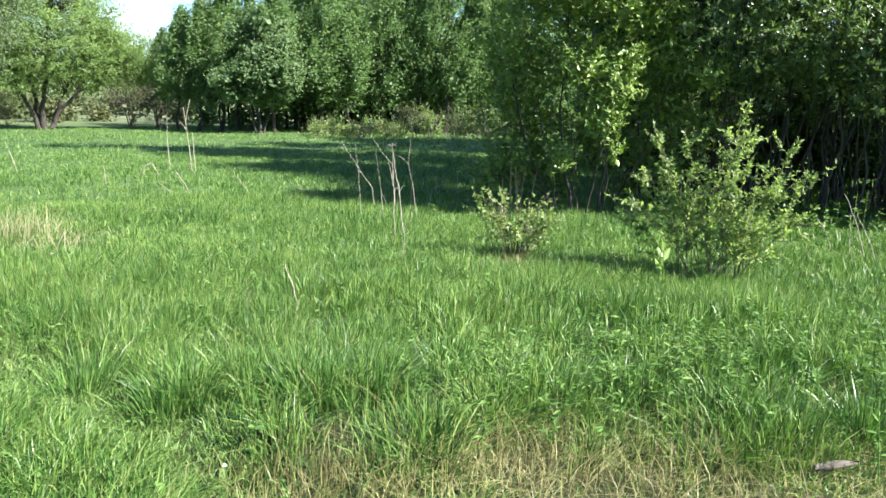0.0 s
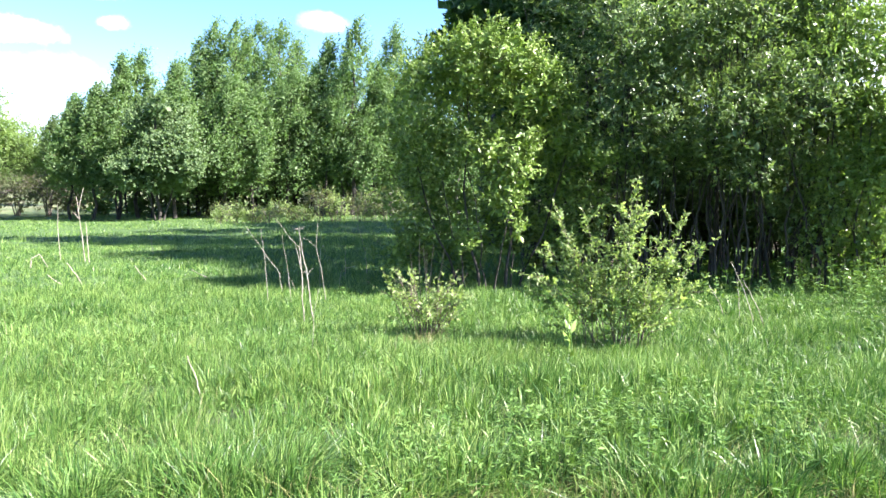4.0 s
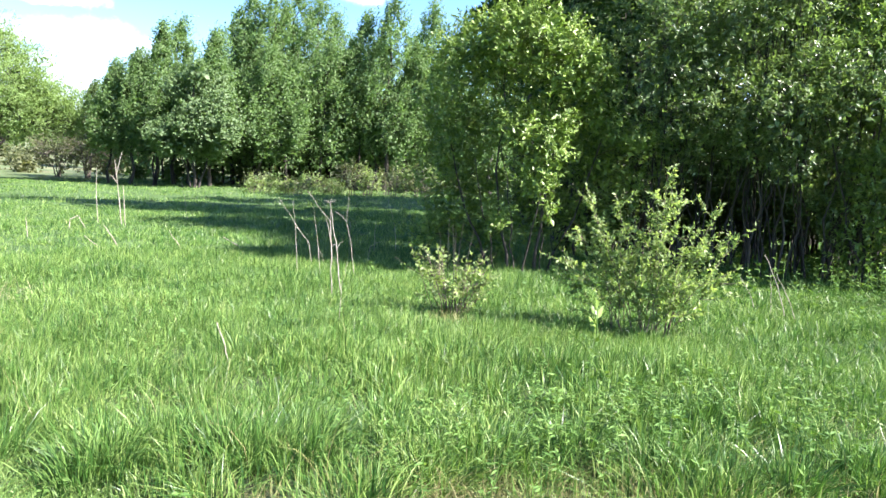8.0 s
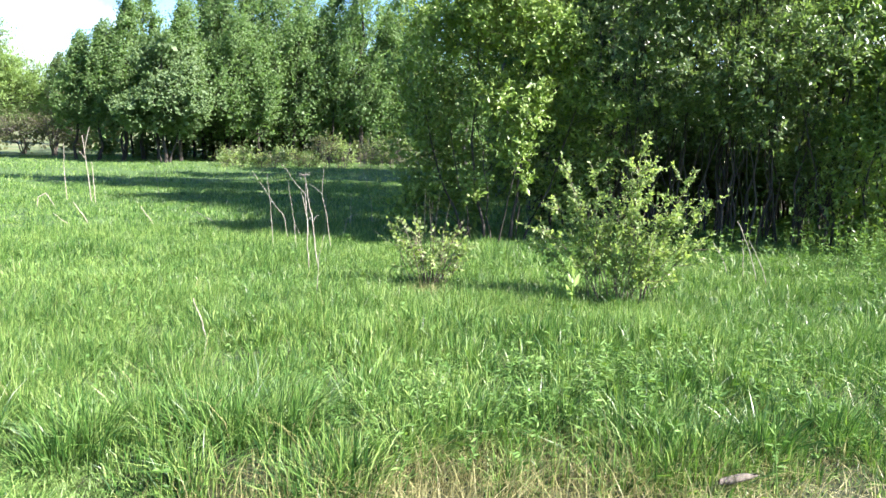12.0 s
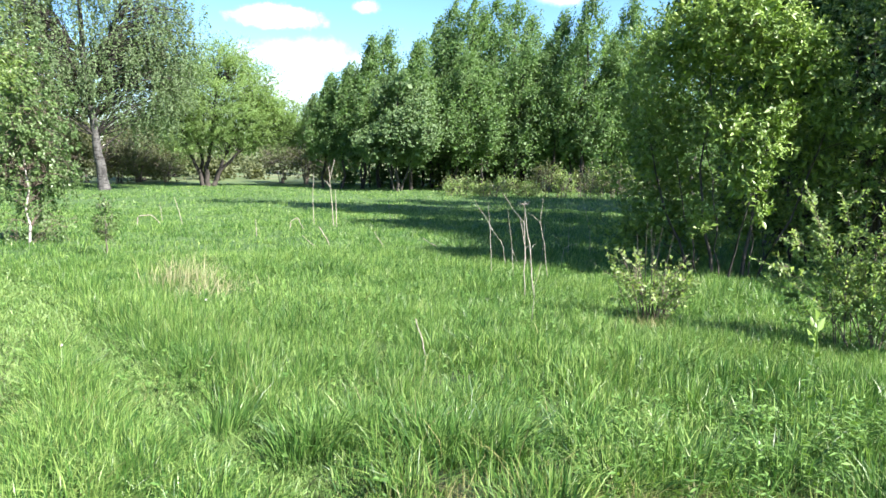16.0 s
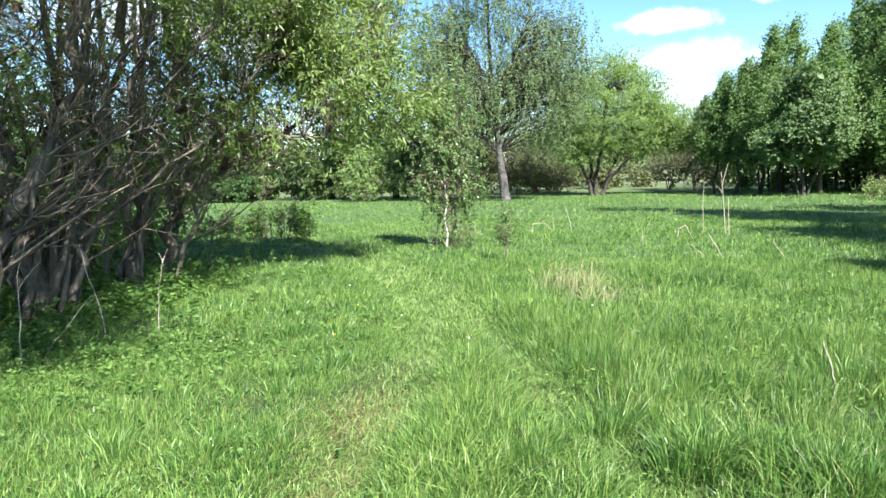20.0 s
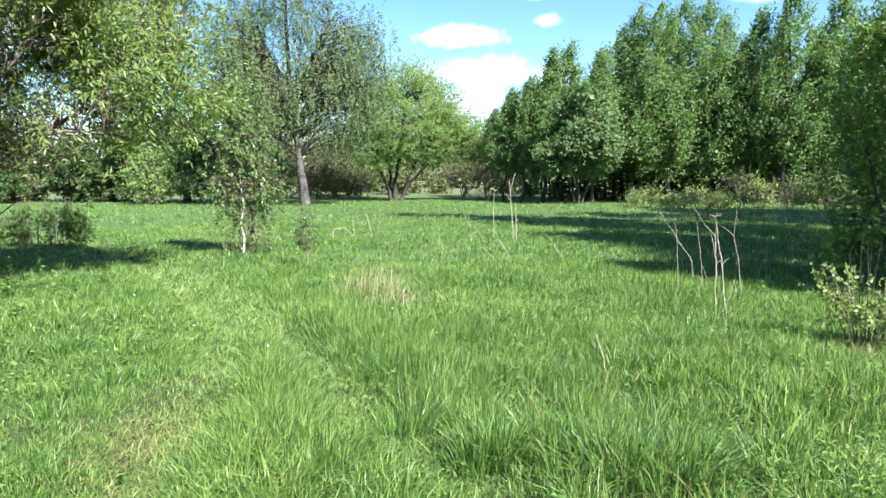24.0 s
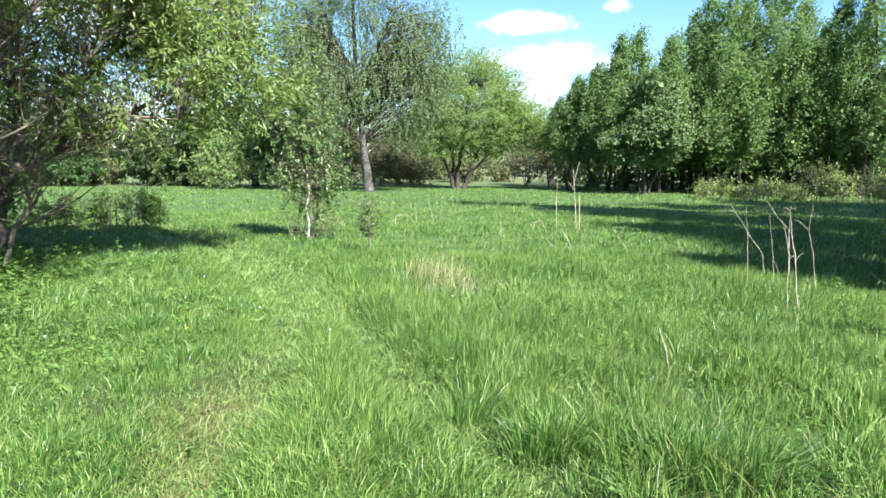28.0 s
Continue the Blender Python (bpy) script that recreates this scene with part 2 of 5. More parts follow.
def part(name, chunks, mat, parent, label="", smooth=False):
    ob = new(name, mesh_of(name, chunks, mat, smooth))
    ob.parent = parent
    return tagged(ob, label)


def thing(name, at, label, category, group=""):
    ob = new(name)
    ob.empty_display_size = 0.2
    ob.matrix_world = at
    return tagged(ob, label, category, group)


def vnoise(x, y, scale, seed):
    """Smooth value noise, 0 to 1."""
    g = np.random.RandomState(seed).rand(64, 64)
    u, v = np.asarray(x) / scale + 200.0, np.asarray(y) / scale + 200.0
    i, j = np.floor(u).astype(int), np.floor(v).astype(int)
    a, b = u - i, v - j
    a, b = a * a * (3 - 2 * a), b * b * (3 - 2 * b)
    p = lambda m, n: g[(i + m) % 64, (j + n) % 64]
    return (p(0, 0) * (1 - a) + p(1, 0) * a) * (1 - b) + (p(0, 1) * (1 - a) + p(1, 1) * a) * b


def sstep(a, b, x):
    k = np.clip((np.asarray(x, float) - a) / (b - a), 0, 1)
    return k * k * (3 - 2 * k)


def seg_dist(x, y, line):
    """Distance to a polyline on the ground."""
    best = np.full(np.shape(x), 1e9)
    for (ax, ay), (bx, by) in zip(line, line[1:]):
        t = np.clip(((x - ax) * (bx - ax) + (y - ay) * (by - ay)) / ((bx - ax) ** 2 + (by - ay) ** 2), 0, 1)
        best = np.minimum(best, np.hypot(x - ax - t * (bx - ax), y - ay - t * (by - ay)))
    return best


RUT_A = [(-1.3, 0.5), (-1.75, 2.4), (-2.1, 3.6), (-2.45, 5.3), (-3.2, 7.3), (-4.9, 9.7), (-7.2, 12.6), (-11.0, 17.0), (-15.2, 21.0), (-26, 32)]
RUT_B = [(0.55, 1.4), (-0.15, 3.5), (-0.95, 4.5), (-1.65, 5.6), (-2.8, 7.5), (-4.4, 10.0), (-6.6, 12.4), (-9.6, 15.3), (-14.0, 19.6), (-25, 31)]


def ground_z(x, y):
    x, y = np.asarray(x, float), np.asarray(y, float)
    r = np.hypot(x, y)
    yaw = np.degrees(np.arctan2(-x, y))
    z = 0.10 * (vnoise(x, y, 3.5, 3) - 0.5) + 0.05 * (vnoise(x, y, 0.9, 4) - 0.5)
    z = z * sstep(0.5, 3.0, r)
    for rut, depth in ((RUT_A, 0.12), (RUT_B, 0.09)):
        z = z - depth * np.exp(-(seg_dist(x, y, rut) / 0.28) ** 2)
    # a low bank rises beyond the thicket, and a straw-coloured slope far past the meadow
    z = z + 0.9 * sstep(-54, -66, yaw) * sstep(7, 22, r) * (yaw > -150) + 0.5 * sstep(-54, -66, yaw) * sstep(20, 60, r)
    z = z + 2.2 * sstep(58, 130, r) * sstep(-62, -40, yaw) + 14 * sstep(140, 900, r)
    return z


def build_ground():
    rr = np.concatenate([[0.0], np.geomspace(0.4, 60, 150), np.geomspace(64, 3500, 40)])
    na = 256
    th = np.linspace(0, 2 * np.pi, na, endpoint=False)
    R, T = np.meshgrid(rr[1:], th, indexing="ij")
    X, Y = R * np.cos(T), R * np.sin(T)
    V = np.concatenate([[[0, 0, float(ground_z(0.0, 0.0))]], np.stack([X, Y, ground_z(X, Y)], -1).reshape(-1, 3)])
    n = len(rr) - 1
    i = np.arange(na)
    fan = np.stack([np.zeros(na, int), 1 + i, 1 + (i + 1) % na], -1)
    k, j = np.meshgrid(np.arange(n - 1), i, indexing="ij")
    a, b = 1 + k * na + j, 1 + k * na + (j + 1) % na
    quads = np.stack([a, a + na, b + na, b], -1).reshape(-1, 4)
    me = bpy.data.meshes.new("ground")
    V = V.astype(np.float32)
    me = mesh_of("ground", [(V, np.concatenate([quads])), (V[:na + 1], fan)], M_GROUND, smooth=True)
    return tagged(new("ground", me), "uneven meadow ground of shade-darkened soil and short green sward with two wheel ruts", "ground", kind="structure")


build_ground()


def tube(pts, radii, sides=6, cap=True):
    """A tapered tube along points."""
    pts, radii = np.asarray(pts, float), np.asarray(radii, float)
    d = np.gradient(pts, axis=0)
    d /= np.linalg.norm(d, axis=1, keepdims=True) + 1e-9
    ref = np.where(np.abs(d[:, 2:3]) > 0.9, [[1.0, 0, 0]], [[0, 0, 1.0]])
    u = np.cross(d, ref)
    u /= np.linalg.norm(u, axis=1, keepdims=True) + 1e-9
    w = np.cross(d, u)
    a = np.linspace(0, 2 * np.pi, sides, endpoint=False)
    V = pts[:, None] + radii[:, None, None] * (np.cos(a)[None, :, None] * u[:, None] + np.sin(a)[None, :, None] * w[:, None])
    n = len(pts)
    k, j = np.meshgrid(np.arange(n - 1), np.arange(sides), indexing="ij")
    p, q = k * sides + j, k * sides + (j + 1) % sides
    return V.reshape(-1, 3), np.stack([p, q, q + sides, p + sides], -1).reshape(-1, 4)


def merge(chunks):
    """Chunks with equal faces joined into one."""
    V, F, base = [], [], 0
    for v, f in chunks:
        V.append(v), F.append(f + base)
        base += len(v)
    return (np.concatenate(V), np.concatenate(F)) if V else (np.zeros((0, 3)), np.zeros((0, 4), int))


def unit(v):
    return v / (np.linalg.norm(v, axis=-1, keepdims=True) + 1e-9)


def leaves(rng, P, D, length, width, fold=0.25, face_up=0.6, face=None):
    """Folded, pointed leaves at points P that grow along D."""
    n = len(P)
    D = unit(D)
    up = unit(rng.normal(size=(n, 3)) + [0, 0, face_up] if face is None else 0.36 * rng.normal(size=(n, 3)) + face + [0, 0, 0.45])
    S = unit(np.cross(D, up))
    Nn = np.cross(S, D)
    L = (length * rng.uniform(0.6, 1.3, n))[:, None]
    Wd = L * width / length * 0.5 * rng.uniform(0.8, 1.2, (n, 1))
    mid = P + D * L * 0.45
    a, b = mid + S * Wd + Nn * Wd * fold, mid - S * Wd + Nn * Wd * fold
    tip = P + D * L - Nn * L * 0.12
    V = np.stack([P, a, tip, b], 1).reshape(-1, 3)
    i = np.arange(n) * 4
    F = np.concatenate([np.stack([i, i + 1, i + 2], -1), np.stack([i, i + 2, i + 3], -1)])
    return V, F


def curve(a, b, bend, n=5):
    """Points from a to b on a bow: bend is the offset of the middle."""
    t = np.linspace(0, 1, n)[:, None]
    return a * (1 - t) + b * t + bend * (4 * t * (1 - t))


def sight(yaw, r, z=None):
    """A pose on the ground, seen from the camera's place at that heading and distance: x to the right, y away."""
    x, y = -r * math.sin(radians(yaw)), r * math.cos(radians(yaw))
    return pose(x, y, float(ground_z(x, y)) if z is None else z, 0, 0, yaw)


def tree(name, at, label, category, stems, lobes, clumps, per_clump, leaf, bark, foliage, seed, group="", spread=0.35, droop=0.0,
         limb=0.035, lean_leaf=(0, 0, -0.3), shell=0.55, stem_sides=8, flat=0.75, twigs=3, bare=0, split_limbs=False, sink=0.08, twig_bark=None, dead=None, plain=False, coh=1.0, wobble=0.012, big_limb=0.015, grow=(0, 0, 0.5), run=None, on=12, wind=0.0):
    """A woody plant: stems (points, foot and top radius), limbs that reach into the crown's lobes
    (centre, radii, weight), and leaves in clumps and along hanging shoots."""
    rng = np.random.RandomState(seed)
    ob = thing(name, at, label, category, group)
    sp, sr, trunks, owner = [], [], [], []
    for pts, r0, r1 in stems:
        pts = np.asarray(pts, float)
        n = max(6, 3 * len(pts))
        t = np.linspace(0, len(pts) - 1, n)
        q = np.stack([np.interp(t, np.arange(len(pts)), pts[:, c]) for c in range(3)], -1)
        hgt = np.ptp(q[:, 2]) + 0.1
        q[1:-1, :2] += rng.normal(size=(n - 2, 2)) * wobble * hgt
        q[0, 2] -= sink
        rad = np.interp(np.linspace(0, 1, n), [0, 0.06, 1], [r0 * 1.35, r0, r1])
        trunks.append(part("trunk" if r0 > 0.05 else "stem", [tube(q, rad, stem_sides)], bark, ob, smooth=True))
        sp.append(q), sr.append(rad), owner.extend([len(trunks) - 1] * n)
    SP, SR = np.concatenate(sp), np.concatenate(sr)
    wts = np.array([l[2] for l in lobes], float)
    pick = rng.choice(len(lobes), clumps, p=wts / wts.sum())
    C = np.array([l[0] for l in lobes])[pick]
    Rr = np.array([l[1] for l in lobes])[pick]
    d = unit(rng.normal(size=(clumps, 3)))
    rad = (shell + (1 - shell) * rng.rand(clumps) ** 0.7) * rng.uniform(0.82, 1.1, clumps)
    E = C + d * Rr * rad[:, None]
    E[:, 2] = np.maximum(E[:, 2], 0.12)
    wood, big, dry = [], [], []
    LP, LD, LF = [], [], []
    for e in range(clumps):
        dist = np.linalg.norm(SP - E[e], axis=1) + 1.2 * np.maximum(0, SP[:, 2] - E[e, 2] + 0.25 * np.hypot(*(SP[:, :2] - E[e, :2]).T))
        k = int(np.argmin(dist + rng.rand(len(SP)) * 0.25 * dist.min()))
        a, b = SP[k], E[e]
        ln = np.linalg.norm(b - a)
        r0 = min(SR[k] * 0.7, limb * (0.35 + 0.35 * ln))
        bend = rng.normal(size=3) * 0.07 * ln + np.array([0, 0, 0.10 * ln * (1 if droop == 0 else 1.6)])
        c = curve(a, b, bend, 5)
        if plain:
            wood.append(tube(c[::2], [r0, r0 * 0.6, max(0.004, r0 * 0.25)], 3))
        else:
            made = tube(c, np.linspace(r0, max(0.003, r0 * 0.22), 5), 5 if r0 > 0.03 else 4 if r0 > 0.012 else 3)
            if r0 > big_limb and split_limbs and len(big) < 60:
                big.append((owner[k], made))
            else:
                wood.append(made)
        for _ in range(twigs):
            s = rng.uniform(0.45, 1.0)
            p = c[0] * (1 - s) + c[-1] * s + bend * 4 * s * (1 - s)
            q = E[e] + rng.normal(size=3) * spread * [1.1, 1.1, flat] + [0, 0, -droop * rng.rand()]
            wood.append(tube(np.stack([p, (p + q) / 2 + [0, 0, 0.06], q]), [0.35 * r0 + 0.003, 0.2 * r0 + 0.003, 0.003], 3))
        n = rng.poisson(per_clump)
        if n == 0 or rng.rand() < bare:
            continue
        if droop > 0:                        # leaves strung along hanging shoots
            m = max(2, n // (17 if droop > 1 else 14))
            foot = E[e] + rng.normal(size=(m, 3)) * spread * [1, 1, flat]
            run = droop * rng.uniform(0.4, 1.3, m)
            sway = rng.normal(size=(m, 2)) * 0.18
            w = rng.randint(0, m, n)
            t = rng.rand(n)
            P = foot[w] + np.stack([sway[w, 0] * t * run[w], sway[w, 1] * t * run[w], -t * run[w]], -1) + rng.normal(size=(n, 3)) * leaf[0] * 0.35
        else:
            m = max(2, int(n / on))          # leaves strung along leafy shoots that reach out of the clump
            foot = E[e] + rng.normal(size=(m, 3)) * spread * 0.75 * [1, 1, flat]
            way = unit(unit((foot - C[e]) / Rr[e]) * 0.75 + rng.normal(size=(m, 3)) * 0.42 + np.asarray(grow))
            far = (spread * 1.5 if run is None else run) * rng.uniform(0.45, 1.35, m)
            w = rng.randint(0, m, n)
            t = rng.uniform(-0.25, 1, n)
            P = foot[w] + way[w] * (t * far[w])[:, None] + np.stack([wind * far[w] * np.maximum(t, 0) ** 2, 0 * t, 0 * t], -1) + rng.normal(size=(n, 3)) * leaf[0] * 0.3
            LP.append(P)
            LF.append(unit((E[e] - C[e]) / Rr[e]) + 0.5 * way[w])
            LD.append(way[w] * 0.6 + rng.normal(size=(n, 3)) * 0.6 + 0.5 * np.asarray(lean_leaf))
            continue
        LP.append(P)
        LF.append(unit((P - E[e]) / spread * 0.7 + unit((E[e] - C[e]) / Rr[e])))
        LD.append(unit(P - E[e]) * 0.6 + unit(E[e] - C[e]) * 0.35 + rng.normal(size=(n, 3)) * 0.6 + np.asarray(lean_leaf))
    if dead:                                 # leafless lower branches that cross each other
        for (cx, cy, cz), rad3, count in dead:
            for _ in range(count):
                q = np.array([cx, cy, cz]) + unit(rng.normal(size=3)) * np.asarray(rad3) * rng.rand() ** 0.4
                q[2] = max(q[2], 0.15)
                k = int(np.argmin(np.linalg.norm(SP - q, axis=1) + 2.0 * np.maximum(0, SP[:, 2] - q[2] + 0.6 * np.hypot(*(SP[:, :2] - q[:2]).T)) + rng.rand(len(SP)) * 0.8))
                ln = np.linalg.norm(q - SP[k])
                r0 = min(SR[k] * 0.5, 0.008 + 0.008 * ln)
                c = curve(SP[k], q, rng.normal(size=3) * 0.1 * ln, 6)
                dry.append(tube(c, np.linspace(r0, 0.003, 6), 4))
                for _ in range(3):
                    s = rng.randint(2, 6)
                    dry.append(tube(np.stack([c[s], c[s] + rng.normal(size=3) * 0.16 + unit(q - SP[k]) * 0.22]), [0.4 * r0 + 0.002, 0.002], 3))
    tb = twig_bark or bark
    for k, made in big:
        part("limb", [made], tb, trunks[k], smooth=True)
    if wood:
        tagged(part("branchwork", [merge(wood)], tb, ob, smooth=True), kind="stuff")
    if dry:
        tagged(part("dead_branchwork", [merge(dry)], M_DRYTWIG, ob, "bare dry lower branches", smooth=True), kind="stuff")
    if LP:
        P, D, Fc = np.concatenate(LP), np.concatenate(LD), np.concatenate(LF)
        ok = P[:, 2] > 0.03
        part("crown", [leaves(rng, P[ok], D[ok], *leaf, face=Fc[ok] * coh)], foliage, ob)
    return ob


def billow(seed, lobes, n, size=0.42):
    """Each lobe broken up into smaller billows over its surface, with gaps between them."""
    rng = np.random.RandomState(seed)
    out = []
    for c, r, w in lobes:
        c, r = np.array(c, float), np.array(r, float)
        for _ in range(n):
            d = unit(rng.normal(size=3))
            k = size * rng.uniform(0.7, 1.25)
            out.append((tuple(c + d * r * (1 - 0.75 * k) * rng.uniform(0.7, 1.05)), tuple(r * k), w / n))
    return out


def stem_fan(rng, n, foot, reach, top, r0, r1, curve_out=0.5):
    """n stems from one stool that lean outwards."""
    out = []
    for k in range(n):
        a = 2 * math.pi * (k + rng.rand() * 0.7) / n
        f = np.array([math.cos(a), math.sin(a)]) * foot * rng.uniform(0.4, 1)
        g = np.array([math.cos(a), math.sin(a)]) * reach * rng.uniform(0.35, 1)
        h = top * rng.uniform(0.75, 1.05)
        out.append(([(f[0], f[1], 0), (f[0] + (g[0] - f[0]) * curve_out * 0.5, f[1] + (g[1] - f[1]) * curve_out * 0.5, h * 0.45), (g[0], g[1], h)],
                    r0 * rng.uniform(0.7, 1.1), r1))
    return out


def spray_tree(name, at, label, category, stems, billows, spray, leaf, bark, foliage, seed, group="", up=0.5, wind=0.0, fill=0.6, fill_leaf=2.0,
               wobble=0.012, sides=7, limb=0.012, out=0.8, close=0.55, twig_bark=None):
    """A woody plant whose crown is built of billows (centre, radii, sprays): leafy sprays stand on each billow's
    surface and reach out of it, broader leaves fill its inside; spray: its length and how many leaves it bears."""
    rng = np.random.RandomState(seed)
    ob = thing(name, at, label, category, group)
    SP, SR = [], []
    for pts, r0, r1 in stems:
        pts = np.asarray(pts, float)
        n = max(6, 3 * len(pts))
        t = np.linspace(0, len(pts) - 1, n)
        q = np.stack([np.interp(t, np.arange(len(pts)), pts[:, c]) for c in range(3)], -1)
        q[1:-1, :2] += rng.normal(size=(n - 2, 2)) * wobble * (np.ptp(q[:, 2]) + 0.1)
        q[0, 2] -= 0.08
        rad = np.interp(np.linspace(0, 1, n), [0, 0.06, 1], [r0 * 1.35, r0, r1])
        part("trunk" if r0 > 0.05 else "stem", [tube(q, rad, sides)], bark, ob, smooth=True)
        SP.append(q), SR.append(rad)
    SP, SR = np.concatenate(SP), np.concatenate(SR)
    wood, P, D, Fc, IP = [], [], [], [], []
    length, per = spray
    for c, r, n in billows:
        c, r = np.asarray(c, float), np.asarray(r, float)
        dist = np.linalg.norm(SP - c, axis=1) + 1.2 * np.maximum(0, SP[:, 2] - c[2] + 0.2)
        k = int(np.argmin(dist))
        ln = np.linalg.norm(c - SP[k])
        r0 = min(SR[k] * 0.7, limb * (0.5 + 0.5 * ln))
        wood.append(tube(curve(SP[k], c, rng.normal(size=3) * 0.06 * ln + [0, 0, 0.08 * ln], 5), np.linspace(r0, r0 * 0.4, 5), 4))
        d = unit(rng.normal(size=(n, 3)))
        d[:, 2] = np.where(rng.rand(n) < 0.55, np.abs(d[:, 2]), d[:, 2])
        foot = c + d * r * (close + (1 - close) * rng.rand(n, 1) ** 0.6)
        way = unit(out * unit(d / r) + 0.4 * rng.normal(size=(n, 3)) + [wind, 0, up])
        far = length * rng.uniform(0.55, 1.3, n)
        for i in range(0, n, 3):
            wood.append(tube(np.stack([c + (foot[i] - c) * 0.3, foot[i], foot[i] + way[i] * far[i] * 0.8]), [r0 * 0.3 + 0.001, r0 * 0.2 + 0.001, 0.0015], 3))
        w = np.repeat(np.arange(n), per)
        t = rng.uniform(-0.1, 1.0, n * per)
        bend = np.stack([wind * far[w] * np.maximum(t, 0) ** 2 * 0.6, 0 * t, -0.12 * far[w] * t * t], -1)
        P.append(foot[w] + way[w] * (t * far[w])[:, None] + bend + rng.normal(size=(n * per, 3)) * leaf[0] * 0.22)
        D.append(way[w] * 0.55 + rng.normal(size=(n * per, 3)) * 0.65)
        Fc.append(unit(d / r)[w] * 0.8 + 0.35 * way[w])
        m = int(n * fill)
        IP.append(c + unit(rng.normal(size=(m, 3))) * r * 0.8 * rng.rand(m, 1) ** 0.4)
    tagged(part("branchwork", [merge(wood)], twig_bark or bark, ob, smooth=True), kind="stuff")
    P, D, Fc, IP = (np.concatenate(v) for v in (P, D, Fc, IP))
    ok = P[:, 2] > 0.05
    chunks = [leaves(rng, P[ok], D[ok], *leaf, face=Fc[ok])]
    if len(IP):
        IP[:, 2] = np.maximum(IP[:, 2], 0.1)
        chunks.append(leaves(rng, IP, rng.normal(size=IP.shape), leaf[0] * fill_leaf, leaf[1] * fill_leaf * 1.2))
    part("crown", chunks, foliage, ob)
    return ob


def shoot_bush(name, at, label, tips, foot, leaf, per, foliage, seed, dead=(), bare=0.35, sides=8, thick=0.009):
    """A bush of upright leafy shoots: each reaches its tip (right, away, up) from the stool and carries side shoots;
    bare: the part of each stem that has no leaves."""
    rng = np.random.RandomState(seed)
    ob = thing(name, at, label, "shrub")
    P, D, side = [], [], []
    for u, a, h in tips:
        f = np.array([u * 0.3 + rng.normal() * foot * 0.5, a * 0.25 + rng.normal() * foot * 0.4, -0.04])
        tip = np.array([u, a, h])
        c = curve(f, tip, np.array([u * -0.08, 0, -0.03]) + rng.normal(size=3) * 0.03, 10)
        part("stem", [tube(c, np.linspace(thick, 0.002, 10), 5)], M_TWIG, ob, smooth=True)
        first = max(1, int(10 * bare))
        runs = [(c[first:], per)]
        for _ in range(sides):
            k = rng.randint(first, 9)
            e = c[k] + unit(tip - f) * rng.uniform(0.06, 0.2) + rng.normal(size=3) * [0.11, 0.11, 0.05]
            q = curve(c[k], e, np.array([0, 0, -0.015]), 4)
            side.append(tube(q, np.linspace(0.0035, 0.0013, 4), 3))
            runs.append((q, per * 0.4))
        for q, m in runs:
            m = rng.poisson(m)
            t = rng.uniform(0.1, 1, m) ** 0.8 * (len(q) - 1)
            i = np.minimum(t.astype(int), len(q) - 2)
            p = q[i] + (q[i + 1] - q[i]) * (t - i)[:, None]
            P.append(p + rng.normal(size=(m, 3)) * 0.006)
            D.append(unit(q[-1] - q[0]) * 0.6 + unit(rng.normal(size=(m, 3))) * 0.75)
    for u, a, h in dead:
        part("dead_twig", [tube(curve(np.array([u * 0.3, a * 0.3, 0.0]), np.array([u, a, h]), rng.normal(size=3) * 0.02, 6), np.linspace(0.006, 0.0015, 6), 4)], M_BARKDARK, ob)
    tagged(part("branchwork", [merge(side)], M_TWIG, ob), kind="stuff")
    part("crown", [leaves(rng, np.concatenate(P), np.concatenate(D), *leaf)], foliage, ob)
    return ob


# ---------------------------------------------------------------- far distance
def far_wood(name, yaw0, yaw1, r0, r1, h0, h1, n, size, mat, seed, label):
    """A distant belt of trees and scrub, one mass of leaf clumps."""
    rng = np.random.RandomState(seed)
    k = int(n / 260) + 1
    yy, rr = np.radians(rng.uniform(yaw0, yaw1, k)), rng.uniform(r0, r1, k)
    hh, ww = rng.uniform(h0, h1, k), rng.uniform(0.28, 0.5, k)
    cx, cy = -rr * np.sin(yy), rr * np.cos(yy)
    cz = ground_z(cx, cy)
    w = rng.randint(0, k, n)
    d = unit(rng.normal(size=(n, 3))) * (rng.rand(n, 1) ** 0.4)
    P = np.stack([cx[w] + d[:, 0] * hh[w] * ww[w], cy[w] + d[:, 1] * hh[w] * ww[w], cz[w] + hh[w] * (0.5 + 0.5 * d[:, 2])], -1)
    P += rng.normal(size=P.shape) * size
    P[:, 2] = np.maximum(P[:, 2], ground_z(P[:, 0], P[:, 1]) + 0.05)
    tagged(new(name, mesh_of(name, [leaves(rng, P, rng.normal(size=(n, 3)), size, size * 0.7)], mat)), label, "woodland", kind="stuff")


far_wood("far_woods", 22, 75, 120, 190, 7, 13, 18000, 1.0, M_FAR, 11, "distant belt of mixed green trees beyond the field")
far_wood("far_woods", -12, 22, 105, 170, 5, 9, 16000, 0.8, M_FAR, 12, "distant hazy green trees on the slope beyond the meadow")
far_wood("far_scrub", -2, 34, 62, 100, 1.2, 3.0, 14000, 0.35, M_SCRUB, 13, "grey-brown half-leafed scrub on the straw-coloured slope")
far_wood("far_woods", -69, -58.5, 52, 80, 5, 8.5, 24000, 0.32, M_DARK, 14, "dense dark green wood edge behind the bank")
far_wood("far_woods", 75, 286, 90, 140, 8, 14, 12000, 1.5, M_FAR, 15, "belt of green trees round the meadow")

